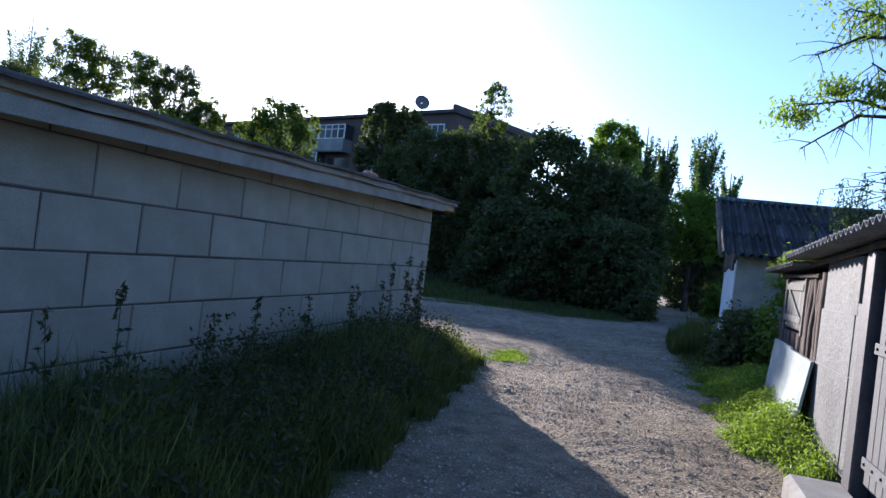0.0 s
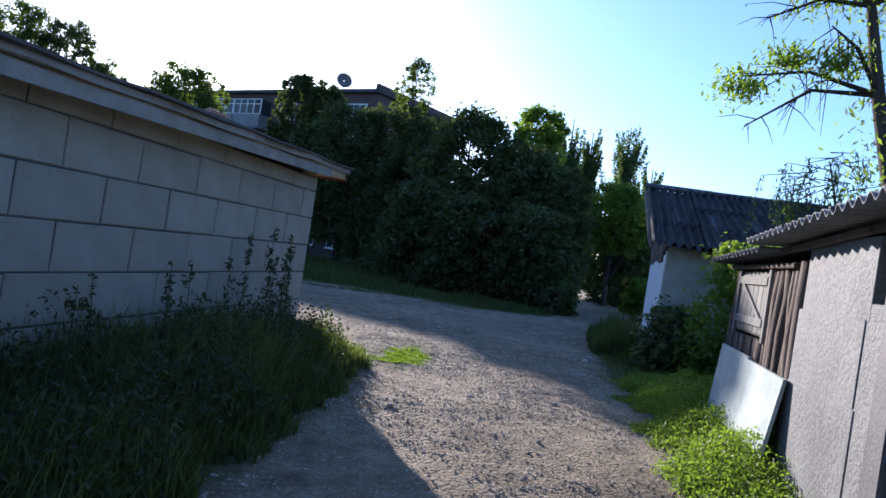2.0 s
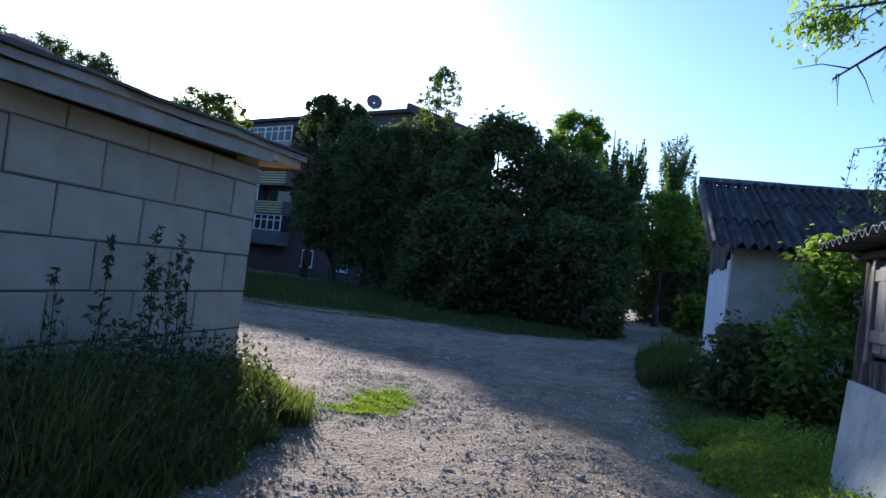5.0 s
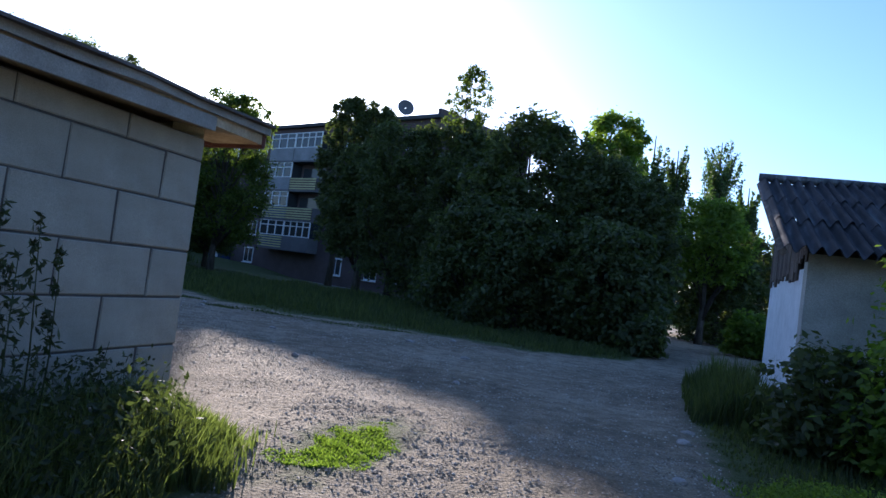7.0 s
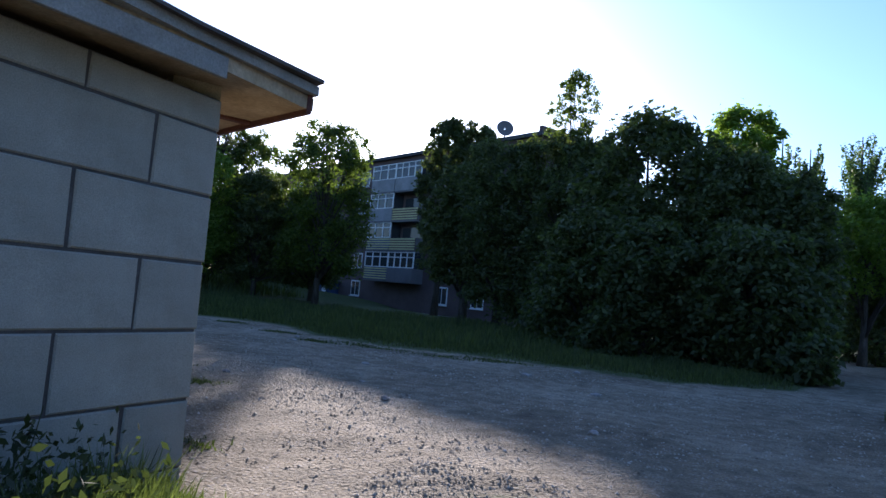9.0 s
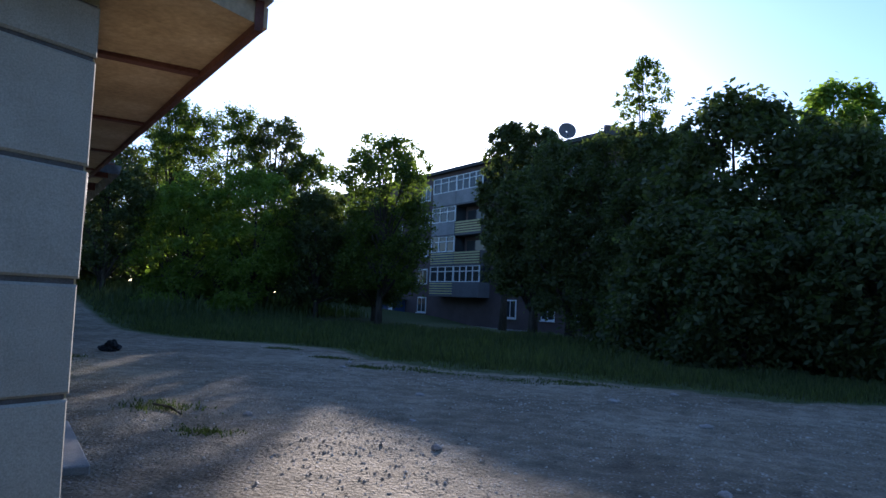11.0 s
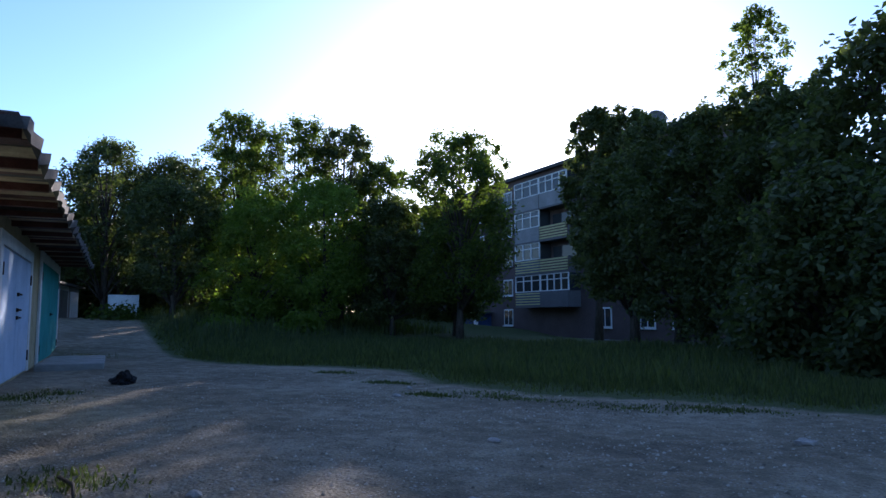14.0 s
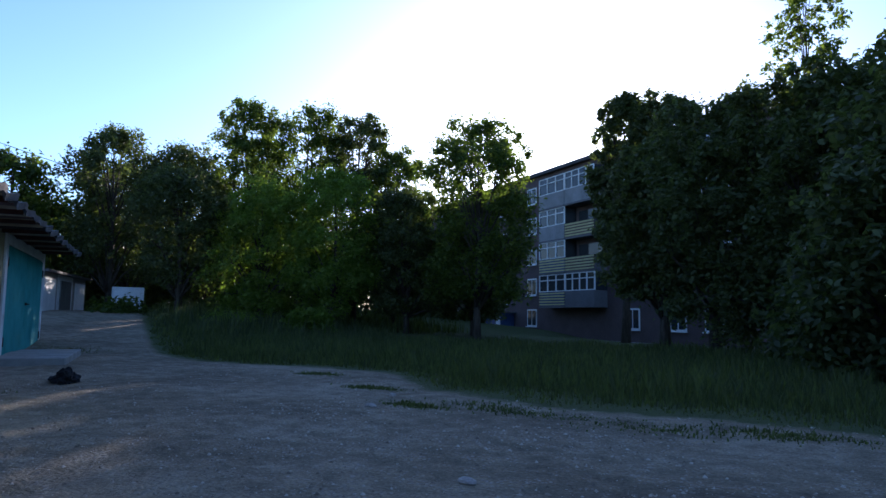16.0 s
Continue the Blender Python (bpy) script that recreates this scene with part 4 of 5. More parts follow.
dense((6.5, 35.5, 0), 6.6, 1.8, "sunlit fresh green tree by the lane", LEAF_LIGHT, 12000, 0.2, 0.45)
dense((7.4, 37.0, 0), 4.6, 2.0, "dark tree by the lane", LEAF_DARK, 9000, 0.24)
dense((9.6, 39.0, 0), 5.4, 2.0, "dark tree by the lane", LEAF_DARK, 9000, 0.26)
dense((13.5, 41.0, 0), 5.0, 2.8, "dark tree behind the barn", LEAF_DARK, 9000, 0.3)
tree("tree", (-5.2, 33.8, 0), 11.5, 1.05, "slender tall tree with a thin tuft of leaves", crown_from=0.73, lumps=90, leaves=4200, size=0.14, mat=LEAF_MID, trunk=0.07, lump=0.13, limbs=9, sprays=16, inner=0.9, lean=(0.25, 0))


def poplar(base, height, radius):
    """Many steep narrow sprays of leaves rising close round the trunk."""
    x, y, z0 = base
    t = thing("poplar", base, "tall columnar poplar with upswept branches", "poplar tree", "poplars")
    bm = tube(bmesh.new(), [(x, y, z0 - 0.1), (x + 0.1, y, z0 + height * 0.5), (x, y, z0 + height * 0.95)], [0.26, 0.16, 0.03], 8)
    c = []
    for k in range(90):
        q = rng.uniform(0.02, 0.82)
        a = rng.random() * 2 * math.pi
        out = radius * rng.uniform(0.25, 1.0) * min(1.0, 0.6 + q) * (1.15 - 0.55 * q)
        s = Vector((x, y, z0 + height * q * 0.85))
        e = Vector((x + out * math.cos(a), y + out * math.sin(a), z0 + height * min(1.0, q * 0.85 + rng.uniform(0.16, 0.3))))
        m = s.lerp(e, 0.4) + Vector((math.cos(a), math.sin(a), 0)) * out * 0.3
        if k % 4 == 0:
            tube(bm, [s, m, e], [0.06, 0.04, 0.015], 5)
        u = rng.random((230, 1)) ** 0.8
        mid = (1 - u) ** 2 * np.array(s) + 2 * u * (1 - u) * np.array(m) + u * u * np.array(e)
        c.append(mid + rng.normal(size=(230, 3)) * np.array([0.17, 0.17, 0.3]) * (1.15 - 0.8 * u) * radius / 2)
    part("trunk", bm, BARK, t)
    linked("crown", leaf_mesh("crown", np.concatenate(c), 0.26), LEAF_POPLAR, t)


for base, h, r in (((5.0, 57.6, 0), 15.4, 2.2), ((9.9, 57.6, 0), 15.3, 2.9), ((6.9, 58.6, 0), 14.6, 1.5), ((12.4, 58.6, 0), 12.0, 1.6)):
    poplar(base, h, r)
poplar((-56.3, 54.6, 0), 21.5, 3.0)
LEFT = (((-38.0, 30.0, 0), 10.4, 2.7, LEAF_DARK), ((-36.0, 33.0, 0), 9.8, 2.7, LEAF_DARK), ((-33.4, 35.4, 0), 12.6, 2.2, LEAF_MID), ((-31.0, 37.6, 0), 13.3, 2.5, LEAF_MID), ((-29.0, 39.5, 0), 12.8, 2.1, LEAF_DARK),
        ((-27.4, 41.0, 0), 10.8, 2.0, LEAF_MID), ((-29.6, 33.5, 0), 7.8, 2.6, LEAF_LIGHT), ((-26.6, 35.5, 0), 8.4, 2.6, LEAF_LIGHT), ((-33.0, 31.0, 0), 7.6, 2.6, LEAF_DARK), ((-42.5, 33.5, 0), 9.6, 3.0, LEAF_DARK), ((-24.4, 38.5, 0), 7.6, 2.2, LEAF_DARK), ((-22.6, 42.0, 0), 7.4, 2.3, LEAF_DARK))
for base, h, r, mat in LEFT:
    z = 0.7 if base[0] < -32 else 0.0
    tree("tree", (base[0], base[1], z), h, r, "leafy tree along the lane with gaps of sky" if mat is not LEAF_DARK else "dark leafy tree along the lane", crown_from=0.26 if base[0] < -32.5 else 0.16, lumps=260, leaves=19000, size=0.2, mat=mat, trunk=0.16, shape=0.42, group="trees along the lane", lump=0.13, inner=0.75, limbs=24, sprays=44)
tree("tree", (-20.1, 38.7, 0), 10.7, 2.9, "round-topped chestnut before the apartment block", "tree", 0.2, 280, 20000, 0.22, LEAF_MID, 0.18, 0.36, "", 0.125, limbs=26, inner=0.75)
for base, h, r, mat in (((-41.0, 26.2, 0.9), 8.6, 2.4, LEAF_MID), ((-38.5, 22.0, 0.7), 8.0, 2.4, LEAF_LIGHT), ((-36.0, 18.5, 0.5), 6.2, 2.4, LEAF_DARK), ((-48.0, 29.0, 1.0), 7.0, 2.8, LEAF_MID)):
    dense(base, h, r, "leafy tree behind the garages", mat, 10000, 0.3, 0.1)
for base in ((3.0, 66, 0), (9.0, 68, 0), (15.5, 64, 0), (22, 58, 0), (-62, 48, 1.0), (-66, 56, 1.0), (-58, 62, 1.0), (-70, 40, 1.0)):
    dense(base, 6.5, 5.0, "dark tree in the distance beyond the lane", LEAF_DARK, 7000, 0.5, 0.0, group="far wood")
for base in ((-50, 36, 1.0), (-47, 42, 0.9), (-43, 47, 0.8), (-38, 51, 0.6), (-55, 43, 1.1), (-33, 54, 0.4), (-46, 31.5, 1.1)):
    dense(base, 7.0, 4.2, "dark tree in the wood beyond the lane", LEAF_DARK, 7000, 0.5, 0.0, group="far wood")
# added trees, never in view; they only cut sky light from behind
for base in ((-9, -22, 0), (6, -24, 0), (15, -12, 0), (17, 3, 0), (-16, -14, 0)):
    dense(base, 9.0, 4.0, "added unseen broad dark tree behind the yard", LEAF_DARK, 5000, 0.6)

# the leaning tree over the grey shed, with bare and leafy branches
ash = thing("tree", (6.9, 8.7, 0.1), "leaning tree with bare twigs and bright leaf tufts over the shed", "tree")
trunk_line = [Vector(p) for p in ((6.95, 8.7, 0.1), (6.85, 8.8, 2.0), (6.65, 8.95, 3.5), (6.3, 9.1, 5.0), (6.05, 9.2, 6.4), (5.9, 9.3, 7.8))]
bm = tube(bmesh.new(), trunk_line, [0.2, 0.17, 0.14, 0.10, 0.07, 0.035], 9)
tube(bm, [trunk_line[2], Vector((6.9, 9.2, 4.6)), Vector((7.3, 9.6, 6.0))], [0.09, 0.07, 0.03], 6)
tips, tufts = [], []
for s, e, sag in ((3, (4.45, 9.8, 5.25), 0.22), (3, (4.7, 10.1, 4.5), 0.35), (4, (4.6, 9.4, 6.1), 0.2), (4, (5.0, 9.2, 6.9), 0.15), (5, (5.4, 9.4, 8.6), 0.1), (4, (7.4, 9.8, 7.2), 0.1), (3, (5.2, 8.4, 5.7), 0.2), (4, (6.9, 8.5, 7.6), 0.1)):
    a, e = trunk_line[s], Vector(e)
    m = a.lerp(e, 0.5) + Vector((0, 0, sag))
    tube(bm, [a, m, e], [0.045, 0.028, 0.012], 6)
    for k in range(14):
        q = rng.uniform(0.3, 1.0)
        p = a.lerp(m, q * 2) if q < 0.5 else m.lerp(e, q * 2 - 1)
        f = p + Vector(rng.normal(0, 0.28, 3)) + Vector((-0.18, 0.05, -0.28))
        tube(bm, [p, p.lerp(f, 0.5) + Vector((0, 0, 0.06)), f], [0.011, 0.007, 0.003], 4)
        tips.append(f)
    tufts.append((e, 0.34))
part("trunk", bm, BARK, ash)
c = [rng.normal(size=(int(300 + 620 * r), 3)) * r * np.array([0.55, 0.5, 0.36]) + np.array(e) for e, r in [(Vector((4.5, 9.8, 5.1)), 0.42), (Vector((5.1, 9.6, 5.55)), 0.32), (Vector((5.5, 9.3, 6.7)), 0.6), (Vector((5.5, 9.4, 7.6)), 1.0), (Vector((6.3, 9.2, 7.0)), 1.3), (Vector((7.2, 9.6, 6.6)), 1.2), (Vector((6.2, 9.3, 8.4)), 1.2), (Vector((5.6, 9.0, 5.4)), 0.4), (Vector((7.1, 9.0, 4.9)), 1.0), (Vector((7.0, 8.9, 3.9)), 0.8)]]
linked("crown", leaf_mesh("crown", np.concatenate(c), 0.115, 0.42, 0.5), LEAF_LIGHT, ash)
birch = thing("tree", (7.2, 11.3, 0), "small weeping tree with fine pale leaves", "tree")
bm = tube(bmesh.new(), [(7.2, 11.3, 0), (7.15, 11.3, 1.8), (6.95, 11.2, 3.2), (6.6, 11.1, 4.3)], [0.07, 0.05, 0.03, 0.01], 7)
strands = []
for k in range(46):
    a = rng.random() * 6.28
    p = Vector((6.6 + rng.uniform(-0.3, 0.5), 11.1 + rng.uniform(-0.3, 0.3), rng.uniform(3.1, 4.5)))
    e = p + Vector((math.cos(a) * rng.uniform(0.3, 1.1), math.sin(a) * 0.6, rng.uniform(-0.3, 0.35)))
    f = e + Vector((rng.normal() * 0.08, rng.normal() * 0.08, -rng.uniform(0.4, 1.0)))
    tube(bm, [p, e, f], [0.012, 0.007, 0.003], 4)
    strands.append(np.array([e.lerp(f, q) for q in rng.random(60)]) + rng.normal(0, 0.055, (60, 3)))
part("trunk", bm, BARK, birch)
linked("crown", leaf_mesh("crown", np.concatenate(strands), 0.075, 0.45, 0.6), LEAF_POPLAR, birch)


def bush(base, h, r, label, mat, n, size, lumps=55):
    return tree("bush", base, h, r, label, "bush", 0.02, lumps, n, size, mat, 0.03, 0.35, "", 0.26)


bush((5.35, 10.5, 0.02), 2.45, 0.9, "leafy elder bush before the whitewashed shed", LEAF_LIGHT, 7000, 0.13, 75)
bush((6.5, 9.9, 0.02), 2.3, 0.95, "leafy elder bush before the whitewashed shed", LEAF_LIGHT, 6000, 0.13, 75)
bush((4.3, 11.4, 0.0), 1.2, 0.7, "low dark bush beside the shed corner", LEAF_DARK, 3000, 0.13)
for base, h, r, mat in (((-28.5, 31.0, 0), 1.0, 1.3, LEAF_LIGHT), ((-25.5, 33.0, 0), 1.3, 1.0, LEAF_LIGHT), ((7.4, 30.0, 0), 1.7, 0.8, LEAF_LIGHT), ((-34, 28.5, 0), 1.6, 1.5, LEAF_MID), ((9.6, 26.0, 0), 2.6, 1.6, LEAF_DARK), ((3.2, 22.9, 0), 1.0, 0.6, LEAF_DARK), ((-4.6, 30.8, 0), 2.0, 1.3, LEAF_DARK)):
    bush(base, h, r, "low bush in the verge", mat, 3000, 0.24)


def blades(name, xy, low, high, width, mat, label, lean=0.35, edge=0.4):
    """Upright bent grass blades at the given places, as one mesh."""
    n = len(xy)
    h = rng.uniform(low, high, n) * rng.uniform(0.7, 1.0, n) * np.clip(edge + turf_depth(xy[:, 0], xy[:, 1]) * 0.9 * (0.6 if edge < 0.3 else 1), edge, 1.0) * (0.8 + 0.2 * np.sin(xy[:, 0] * 1.9 + 1.7 * np.sin(xy[:, 1] * 1.1)))
    a = rng.random(n) * 2 * np.pi
    b = rng.random(n) * 2 * np.pi
    z = rise(xy[:, 0], xy[:, 1]) - 0.02
    base = np.stack([xy[:, 0], xy[:, 1], z], 1)
    side = np.stack([np.cos(a), np.sin(a), 0 * a], 1) * (width * rng.uniform(0.6, 1.3, n))[:, None] * 0.5
    out = np.stack([np.cos(b), np.sin(b), 0 * b], 1) * (h * lean * rng.random(n))[:, None]
    mid = base + out * 0.35 + np.stack([0 * h, 0 * h, h * 0.6], 1)
    tip = base + out + np.stack([0 * h, 0 * h, h], 1)
    v = np.stack([base - side, base + side, mid + side * 0.85, mid - side * 0.85, tip], 1).reshape(-1, 3)
    me = bpy.data.meshes.new(name)
    me.vertices.add(5 * n)
    me.vertices.foreach_set("co", v.astype(np.float32).ravel())
    i = np.arange(n)[:, None] * 5
    loops = (i + np.array([[0, 1, 2, 3, 3, 2, 4]])).astype(np.int32)
    me.loops.add(7 * n)
    me.loops.foreach_set("vertex_index", loops.ravel())
    me.polygons.add(2 * n)
    me.polygons.foreach_set("loop_start", (np.arange(n)[:, None] * 7 + np.array([[0, 4]])).astype(np.int32).ravel())
    me.update(calc_edges=True)
    return tagged(linked(name, me, mat), label, "grass", kind="stuff")


def scatter(n, x0, x1, y0, y1, inside=0.0, deep=99.0):
    p = np.stack([rng.uniform(x0, x1, n * 4), rng.uniform(y0, y1, n * 4)], 1)
    d = turf_depth(p[:, 0], p[:, 1]) + 0.12 * np.sin(p[:, 0] * 5.1 + p[:, 1] * 3.3) + 0.1 * np.sin(p[:, 1] * 7.7)
    p = p[(d > inside) & (d < deep)]
    return p[:n]


def outside_walls(p):
    """Leaves out places under the garage, the sheds and the barn."""
    q = p - np.array(CORNER)
    under = (q @ np.array(SIDE_N) < 0.05) & (q @ np.array(FRONT_N) < 0.08)
    r = p - np.array(SHED_ORIGIN)
    shed_in = (r @ np.array(SHED_N) < 0.03) & (r @ np.array(SHED_U) > -0.1)
    barn_in = (p[:, 0] > 4.3) & (p[:, 1] > 12.6) & (p[:, 1] < 20.2)
    patch = (p[:, 0] > np.interp(p[:, 1], *np.array(LEFT_EDGE).T) + 0.1) & (p[:, 0] < 0.6)
    sill = (r @ np.array(SHED_U) > 3.7) & (r @ np.array(SHED_N) < 0.52)
    return p[~(under | shed_in | barn_in | patch | sill)]


S = outside_walls(scatter(38000, -2.6, -0.35, -6.0, 8.35))
blades("tall_grass", S, 0.3, 0.85, 0.016, BLADE, "tall unmown grass along the block wall", 0.75)
S = outside_walls(scatter(15000, -2.6, -0.6, -6.0, 8.0, 0.25))
blades("seeding_grass", S, 0.55, 1.0, 0.010, BLADE_DRY, "seeding grass stalks along the block wall", 0.5)
n = 4200
S = np.stack([rng.normal(-1.22, 0.2, n), rng.normal(7.15, 0.34, n)], 1)
blades("corner_grass", S[turf_depth(S[:, 0], S[:, 1]) > -0.25], 0.35, 0.8, 0.014, BLADE_DRY, "sunlit seeding grass at the garage corner", 0.4)
S = scatter(16000, -1.3, 0.3, 6.6, 9.5, 0.05)
S = S[np.hypot((S[:, 0] + 0.22) / 0.46, (S[:, 1] - 8.2 - 0.55 * (S[:, 0] + 0.22)) / 1.15) < 1.05]
blades("grass_patch", S, 0.03, 0.10, 0.02, CLOVER, "bright low grass patch in the gravel", 0.9)
S = outside_walls(scatter(16000, 2.6, 3.75, -4.0, 9.3, -0.05))
blades("bank_grass", S, 0.05, 0.28, 0.018, CLOVER, "bright low weeds on the bank by the shed", 0.8)
S = outside_walls(scatter(14000, 2.9, 8.0, 8.0, 12.6, 0.1))
blades("yard_grass", S, 0.05, 0.22, 0.02, BLADE, "short grass between the sheds", 0.7)
S = outside_walls(scatter(9000, 3.1, 5.2, 12.5, 19.0, 0.0))
blades("tall_grass", S, 0.4, 1.05, 0.02, BLADE, "tall grass before the whitewashed gable", 0.4)
S = scatter(42000, -20, 4.5, 18.6, 24.5, 0.05)
S = S[rng.random(len(S)) < np.clip(0.3 + turf_depth(S[:, 0], S[:, 1]) * 0.7 + 0.3 * np.sin(S[:, 0] * 2.3 + 1.3 * np.sin(S[:, 1] * 3.1)), 0.08, 1)]
blades("verge_grass", S, 0.05, 0.34, 0.02, BLADE, "long grass of the verge", 0.5, 0.12)
S = scatter(36000, -34, -3, 21, 36, 0.2)
blades("verge_grass", S, 0.15, 0.55, 0.035, BLADE, "long grass of the verge", 0.5, 0.12)
S = scatter(9000, -52, -24, 24, 44, 0.2)
blades("verge_grass", S, 0.3, 1.0, 0.07, BLADE, "long grass beside the lane", 0.5, 0.12)
S = scatter(6000, 4.6, 16, 20, 44, 0.2)
blades("verge_grass", S, 0.2, 0.7, 0.05, BLADE, "long grass beside the far lane", 0.5, 0.12)
for sx, so, r in ((12.0, 0.5, 0.7), (5.9, 1.5, 0.5), (4.3, 1.6, 0.3), (12.8, 0.9, 0.5), (23.5, 1.2, 1.2), (1.4, 0.4, 0.3)):
    p = FRONT(sx, so, 0)
    S = np.stack([rng.normal(p[0], r * 0.55, 500), rng.normal(p[1], r * 0.35, 500)], 1)
    blades("weed_tuft", outside_walls(S), 0.06, 0.26, 0.016, BLADE, "weed tuft in the gravel before the garages", 0.8)
for x, y, r in ((-9.0, 19.4, 0.4), (-7.3, 18.2, 0.3), (-6.2, 18.7, 0.7), (-4.6, 18.5, 0.7), (-3.2, 18.9, 0.6), (-11.5, 20.6, 0.4)):
    S = np.stack([rng.normal(x, r * 0.7, 700), rng.normal(y, r * 0.28, 700)], 1)
    blades("weed_tuft", S, 0.06, 0.22, 0.022, BLADE, "low grass tuft in the gravel", 0.8)


def weed(x, y, h, label="tall leafy mugwort weed by the wall"):
    """A stalk with pairs of narrow leaves and side shoots."""
    z = float(rise(np.array(x), np.array(y)))
    t = thing("weed", (x, y, z), label, "weed", "weeds by the wall")
    dx, dy = rng.normal(0, 0.06, 2)
    bm = bmesh.new()
    tip = Vector((x + dx, y + dy, z + h))
    tube(bm, [Vector((x, y, z - 0.03)), Vector((x, y, z)).lerp(tip, 0.5) + Vector((0.02, 0.01, 0)), tip], [0.007, 0.005, 0.002], 5)
    c = []
    for k in range(int(h * 26)):
        q = rng.uniform(0.2, 1.0)
        p = Vector((x, y, z)).lerp(tip, q)
        a = rng.random() * 6.28
        L = 0.13 * (1.15 - q)
        e = p + Vector((math.cos(a) * L, math.sin(a) * L, L * 0.8))
        if k % 3 == 0:
            tube(bm, [p, e], [0.003, 0.0015], 3)
        c += [np.array(p.lerp(e, f)) + rng.normal(0, 0.012, 3) for f in rng.uniform(0.3, 1.1, 4)]
    part("stem", bm, WEED, t)
    linked("leaves", leaf_mesh("leaves", np.array(c), 0.075, 0.3), WEED, t)


for s, o, h in ((2.0, 0.6, 1.5), (2.25, 0.65, 1.3), (1.8, 0.5, 1.35), (1.3, 0.3, 0.7), (2.15, 0.45, 1.55), (2.3, 0.5, 1.25), (2.6, 0.3, 1.45), (3.1, 0.4, 1.2), (3.6, 0.3, 1.1), (4.3, 0.5, 1.15), (5.0, 0.35, 1.05), (5.6, 0.6, 1.0), (6.4, 0.4, 1.1), (7.1, 0.6, 1.0), (8.0, 0.4, 1.2), (8.8, 0.7, 1.1)):
    p = SIDE(s, o, 0)
    weed(p[0], p[1], h)
# low broad weeds on both banks
for name, S, mat, size, label in (("broad_weeds", outside_walls(scatter(5200, -2.4, -0.5, -6, 7.2, 0.2)), WEED, 0.06, "leafy nettles along the block wall"),
                                  ("bank_weeds", outside_walls(scatter(8000, 2.7, 3.75, -1, 8.8, 0.0)), CLOVER, 0.042, "bright broad-leaved weeds on the bank")):
    z = rise(S[:, 0], S[:, 1])
    hump = (0.65 + 0.35 * np.sin(S[:, 0] * 4.1 + 2.1 * np.sin(S[:, 1] * 1.3)) * np.sin(S[:, 1] * 2.7)) * np.clip(0.35 + turf_depth(S[:, 0], S[:, 1]) * 1.2, 0.3, 1.15)
    tall = 0.8 if name == "broad_weeds" else 0.36
    c = np.concatenate([np.stack([S[:, 0] + rng.normal(0, 0.05, len(S)), S[:, 1] + rng.normal(0, 0.05, len(S)), z + rng.uniform(0.03, tall, len(S)) * hump], 1) for k in range(7)])
    tagged(linked(name, leaf_mesh(name, c, size, 0.45), mat), label, "weeds", kind="stuff")

# ---- small things on the ground ----
n = 90000
P = np.concatenate([np.stack([rng.uniform(-1.2, 3.3, n), rng.uniform(-1, 10, n)], 1), np.stack([rng.uniform(-9, 3.4, n // 2), rng.uniform(6, 18, n // 2)], 1), np.stack([rng.uniform(-15, 4, n // 3), rng.uniform(9, 21, n // 3)], 1)])
P = P[(turf_depth(P[:, 0], P[:, 1]) < 0.1)]
P = P[rng.random(len(P)) < np.clip(0.6 + 0.5 * np.sin(P[:, 0] * 1.9 + 1.0) * np.sin(P[:, 1] * 1.7), 0.15, 1)]
n = len(P)
z = rise(P[:, 0], P[:, 1])
r = (0.0045 + 0.015 * rng.random(n) ** 4) * np.where(P[:, 1] > 10, 1.15, 0.95)
shape = np.array([[1, 0, 0], [-0.9, 0.2, 0], [0.1, 1, 0], [-0.1, -0.9, 0.0], [0.25, 0.1, 0.7], [-0.3, -0.1, 0.6]])
tri = np.array([[0, 2, 4], [2, 1, 5], [1, 3, 5], [3, 0, 4], [2, 5, 4], [3, 4, 5]])
ang = rng.random(n) * 6.28
rot = np.stack([np.stack([np.cos(ang), -np.sin(ang), 0 * ang], 1), np.stack([np.sin(ang), np.cos(ang), 0 * ang], 1), np.stack([0 * ang, 0 * ang, 1 + 0 * ang], 1)], 1)
v = (shape[None] * rng.uniform(0.6, 1.4, (n, 6, 3)) * r[:, None, None]) @ rot.transpose(0, 2, 1) + np.stack([P[:, 0], P[:, 1], z - r * 0.05], 1)[:, None]
faces = (np.arange(n)[:, None, None] * 6 + tri[None]).reshape(-1, 3)
me = bpy.data.meshes.new("gravel")
me.vertices.add(6 * n)
me.vertices.foreach_set("co", v.astype(np.float32).ravel())
me.loops.add(faces.size)
me.loops.foreach_set("vertex_index", faces.astype(np.int32).ravel())
me.polygons.add(len(faces))
me.polygons.foreach_set("loop_start", np.arange(0, faces.size, 3, dtype=np.int32))
me.update(calc_edges=True)
tagged(linked("gravel", me, GRAVEL), "loose grey gravel on the yard", "gravel", kind="stuff")


def rock(x, y, r):
    bm = bmesh.new()
    bmesh.ops.create_icosphere(bm, subdivisions=2, radius=1.0)
    z = float(rise(np.array(x), np.array(y)))
    sx, sy, sz = rng.uniform(0.8, 1.4), rng.uniform(0.7, 1.0), rng.uniform(0.4, 0.6)
    for w in bm.verts:
        k = 1 + 0.35 * noise.noise(w.co * 1.7 + Vector((x, y, 0)))
        w.co = Vector((x + w.co.x * r * sx * k, y + w.co.y * r * sy * k, z + w.co.z * r * sz * k + r * sz * 0.35))
    tagged(part("stone", bm, STONE), "loose grey limestone lump on the gravel", "stone", "stones on the yard")


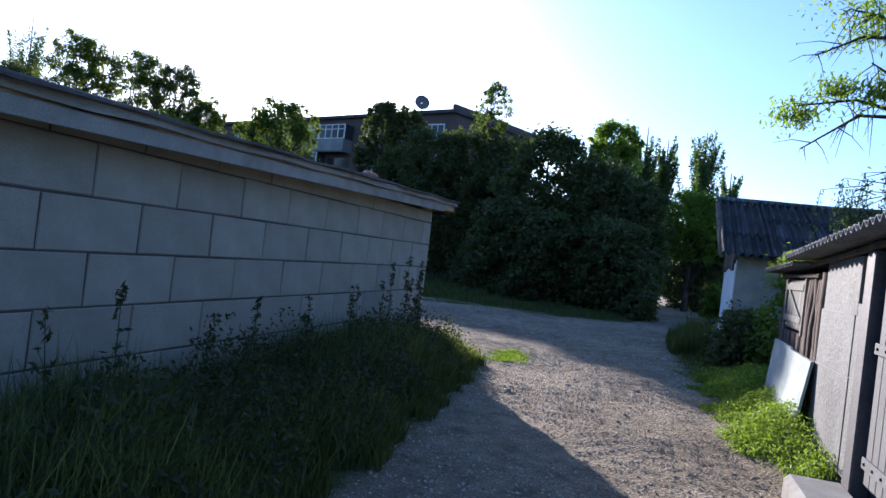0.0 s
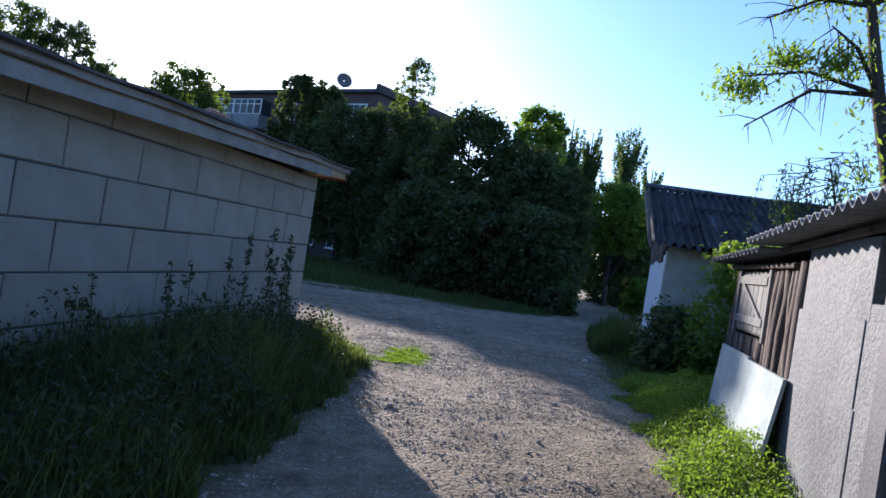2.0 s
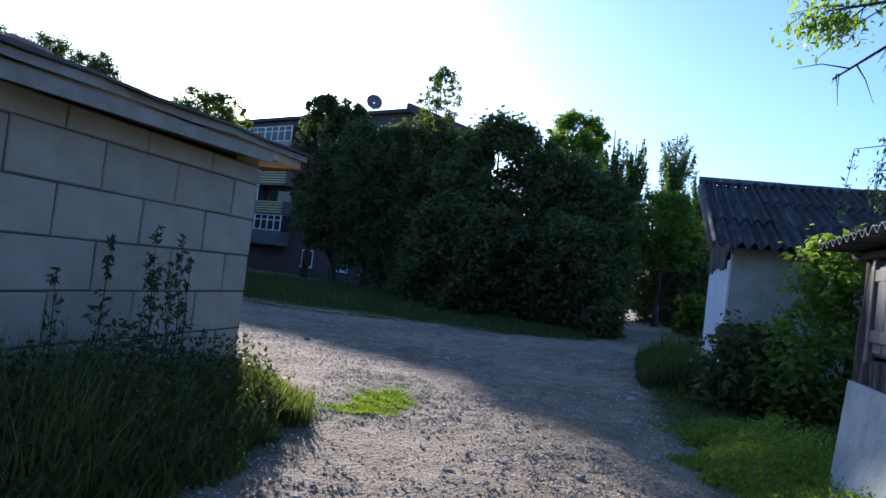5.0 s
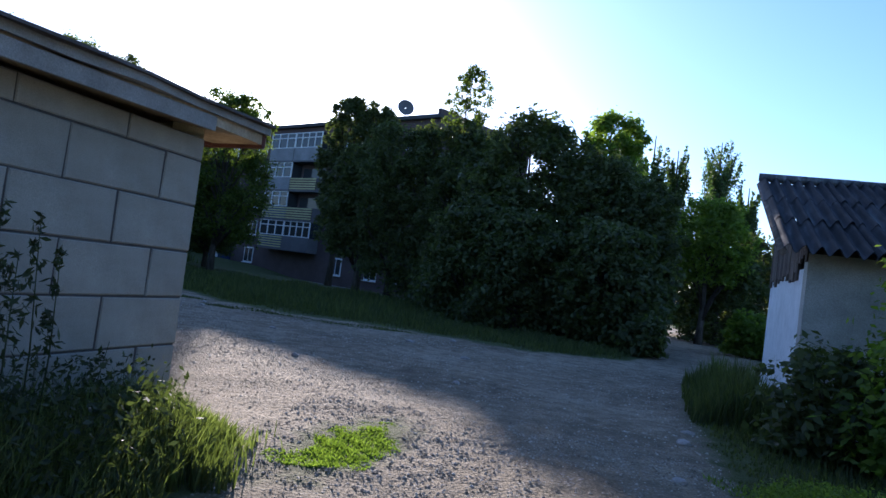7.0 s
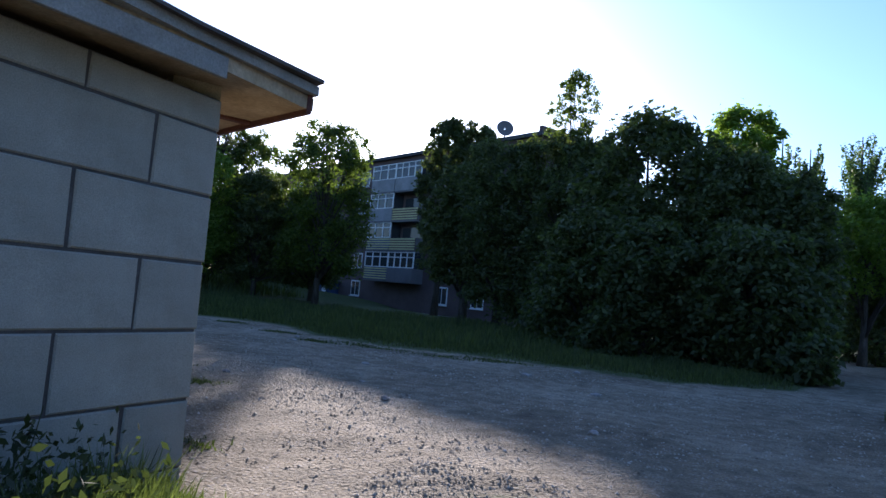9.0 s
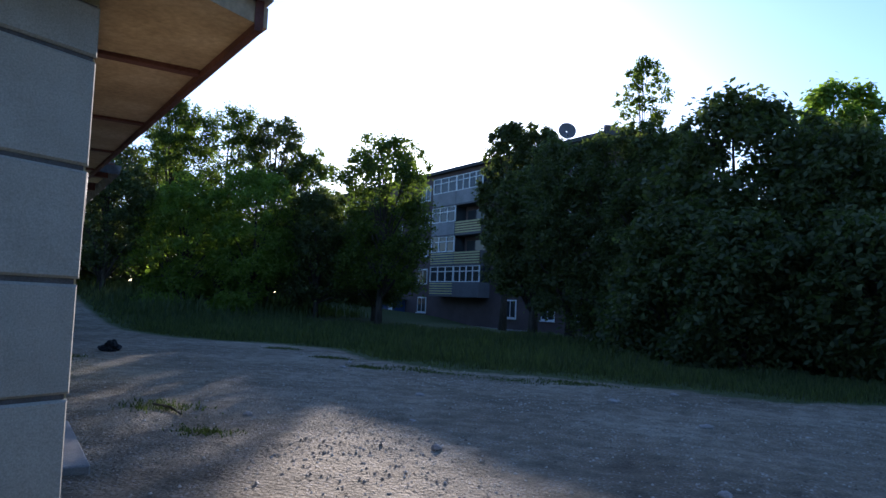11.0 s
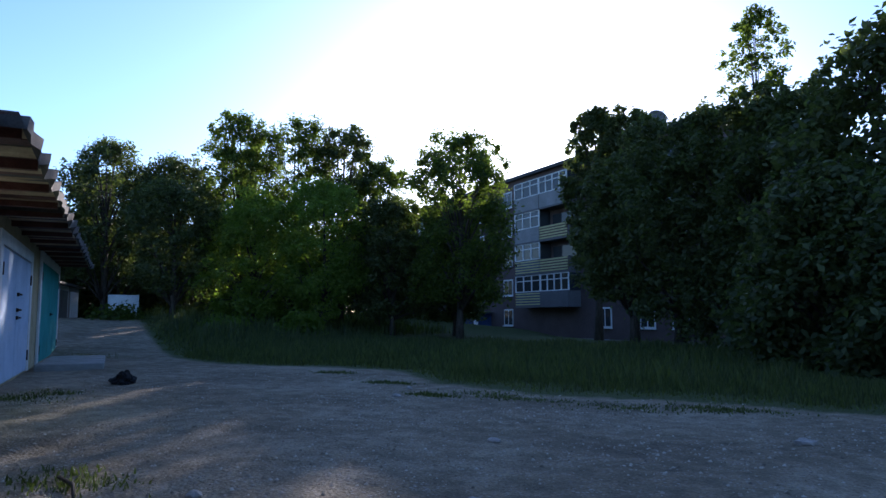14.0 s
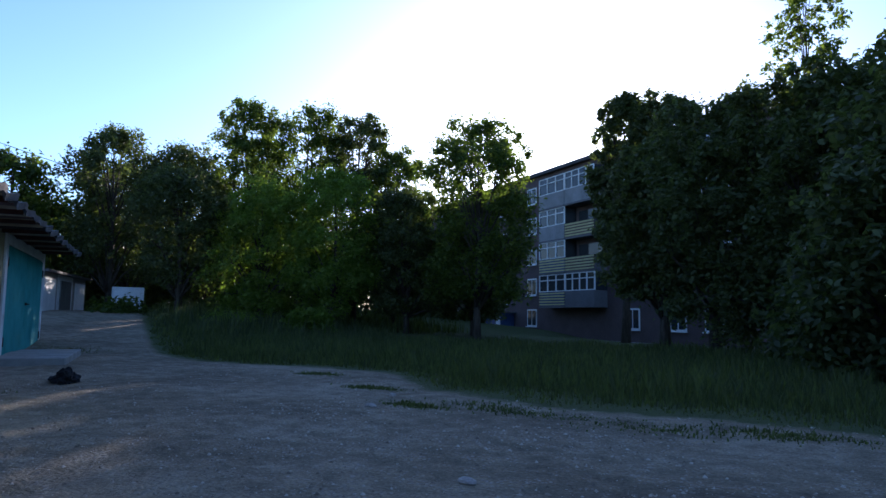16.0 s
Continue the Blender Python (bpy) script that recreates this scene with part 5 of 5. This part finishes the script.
for x, y, r in ((-2.04, 16.9, 0.13), (0.14, 4.86, 0.04), (1.61, 4.45, 0.035), (-7.6, 17.8, 0.10), (-8.2, 18.9, 0.09), (-0.6, 15.6, 0.12), (-1.4, 18.4, 0.09), (-5.2, 12.6, 0.05), (-3.6, 13.6, 0.05), (1.9, 6.4, 0.05), (2.5, 8.9, 0.06), (2.75, 10.6, 0.08), (2.9, 11.4, 0.07), (2.6, 7.4, 0.05), (-0.1, 12.2, 0.06), (-4.5, 15.4, 0.06), (0.9, 6.0, 0.04), (-2.6, 12.3, 0.06)):
    rock(x, y, r * (0.7 if r > 0.085 else 1.0))
rag = thing("rag_heap", (-13.05, 16.7, 0), "crumpled black rag heap on the gravel", "rag")
bm = bmesh.new()
bmesh.ops.create_icosphere(bm, subdivisions=4, radius=1.0)
for w in bm.verts:
    k = 1 + 0.55 * noise.noise(w.co * 1.6) + 0.3 * noise.noise(w.co * 4.2)
    hump = 0.16 + 0.16 * math.exp(-((w.co.x - 0.2) ** 2) * 6)
    w.co = Vector((-13.05 + w.co.x * 0.27 * k, 16.7 + w.co.y * 0.16 * k, max(-0.01, 0.03 + w.co.z * hump * k * 0.65)))
part("cloth", bm, DIRTY, rag)
stick = tube(bmesh.new(), [(-6.4, 12.3, 0.03), (-6.0, 12.2, 0.045), (-5.6, 12.0, 0.03)], [0.014, 0.016, 0.009], 6)
tagged(part("stick", stick, BARK), "dead brown stick on the gravel", "stick")
for dz in (0.0, 0.35):
    a, b = Vector((-40.5, 17.0, 11.0 + dz)), Vector((-31.0, 36.5, 5.0 + dz))
    pts = [a.lerp(b, q) - Vector((0, 0, 0.3 * 4 * q * (1 - q))) for q in np.linspace(0, 1, 12)]
    tagged(part("power_cable", tube(bmesh.new(), pts, [0.018] * 12, 4), IRON), "thin black overhead cable", "cable", "overhead cables", "structure")

# ---- blocks of the side wall, last ----
COURSES = [(-0.22, 0.178), (0.178, 0.58), (0.58, 0.99), (0.99, 1.395), (1.395, 1.80), (1.80, 2.20), (2.20, 2.40)]
block_meshes = {}


def block_mesh(length, height, n):
    key = (round(length, 2), round(height, 2), n)
    if key not in block_meshes:
        bm = box(bmesh.new(), (0, -0.14, 0), (length, 0, height), 0)
        for w in bm.verts:
            w.co += Vector((random.uniform(-0.005, 0.005), 0 if w.co.y < -0.1 else random.uniform(-0.003, 0.004), random.uniform(-0.004, 0.004)))
        es = [e for e in bm.edges if all(v.co.y > -0.1 for v in e.verts)]
        bmesh.ops.bevel(bm, geom=es, offset=0.009, segments=1, affect='EDGES')
        bmesh.ops.recalc_face_normals(bm, faces=bm.faces)
        me = bpy.data.meshes.new("block")
        bm.to_mesh(me)
        bm.free()
        me.materials.append(BLOCK)
        block_meshes[key] = me
    return block_meshes[key]


GAP = 0.014
for row_index, (z0, z1) in enumerate(COURSES):
    s = 0.0
    first = 0.46 if row_index % 2 else 0.90
    if row_index == 0:
        first = 0.90
    k = 0
    while s < 14.3:
        length = first if k == 0 else 0.93 + 0.03 * math.sin(k * 2.1 + row_index)
        ob = linked("block", block_mesh(length - GAP, z1 - z0 - GAP, k % 3), None, wall)
        o = SIDE(s + (0 if k == 0 else GAP / 2), 0.0, z0 + GAP / 2)
        ob.matrix_basis = Matrix(((SIDE_U[0], SIDE_N[0], 0, o[0]), (SIDE_U[1], SIDE_N[1], 0, o[1]), (0, 0, 1, o[2]), (0, 0, 0, 1)))
        s += length
        k += 1
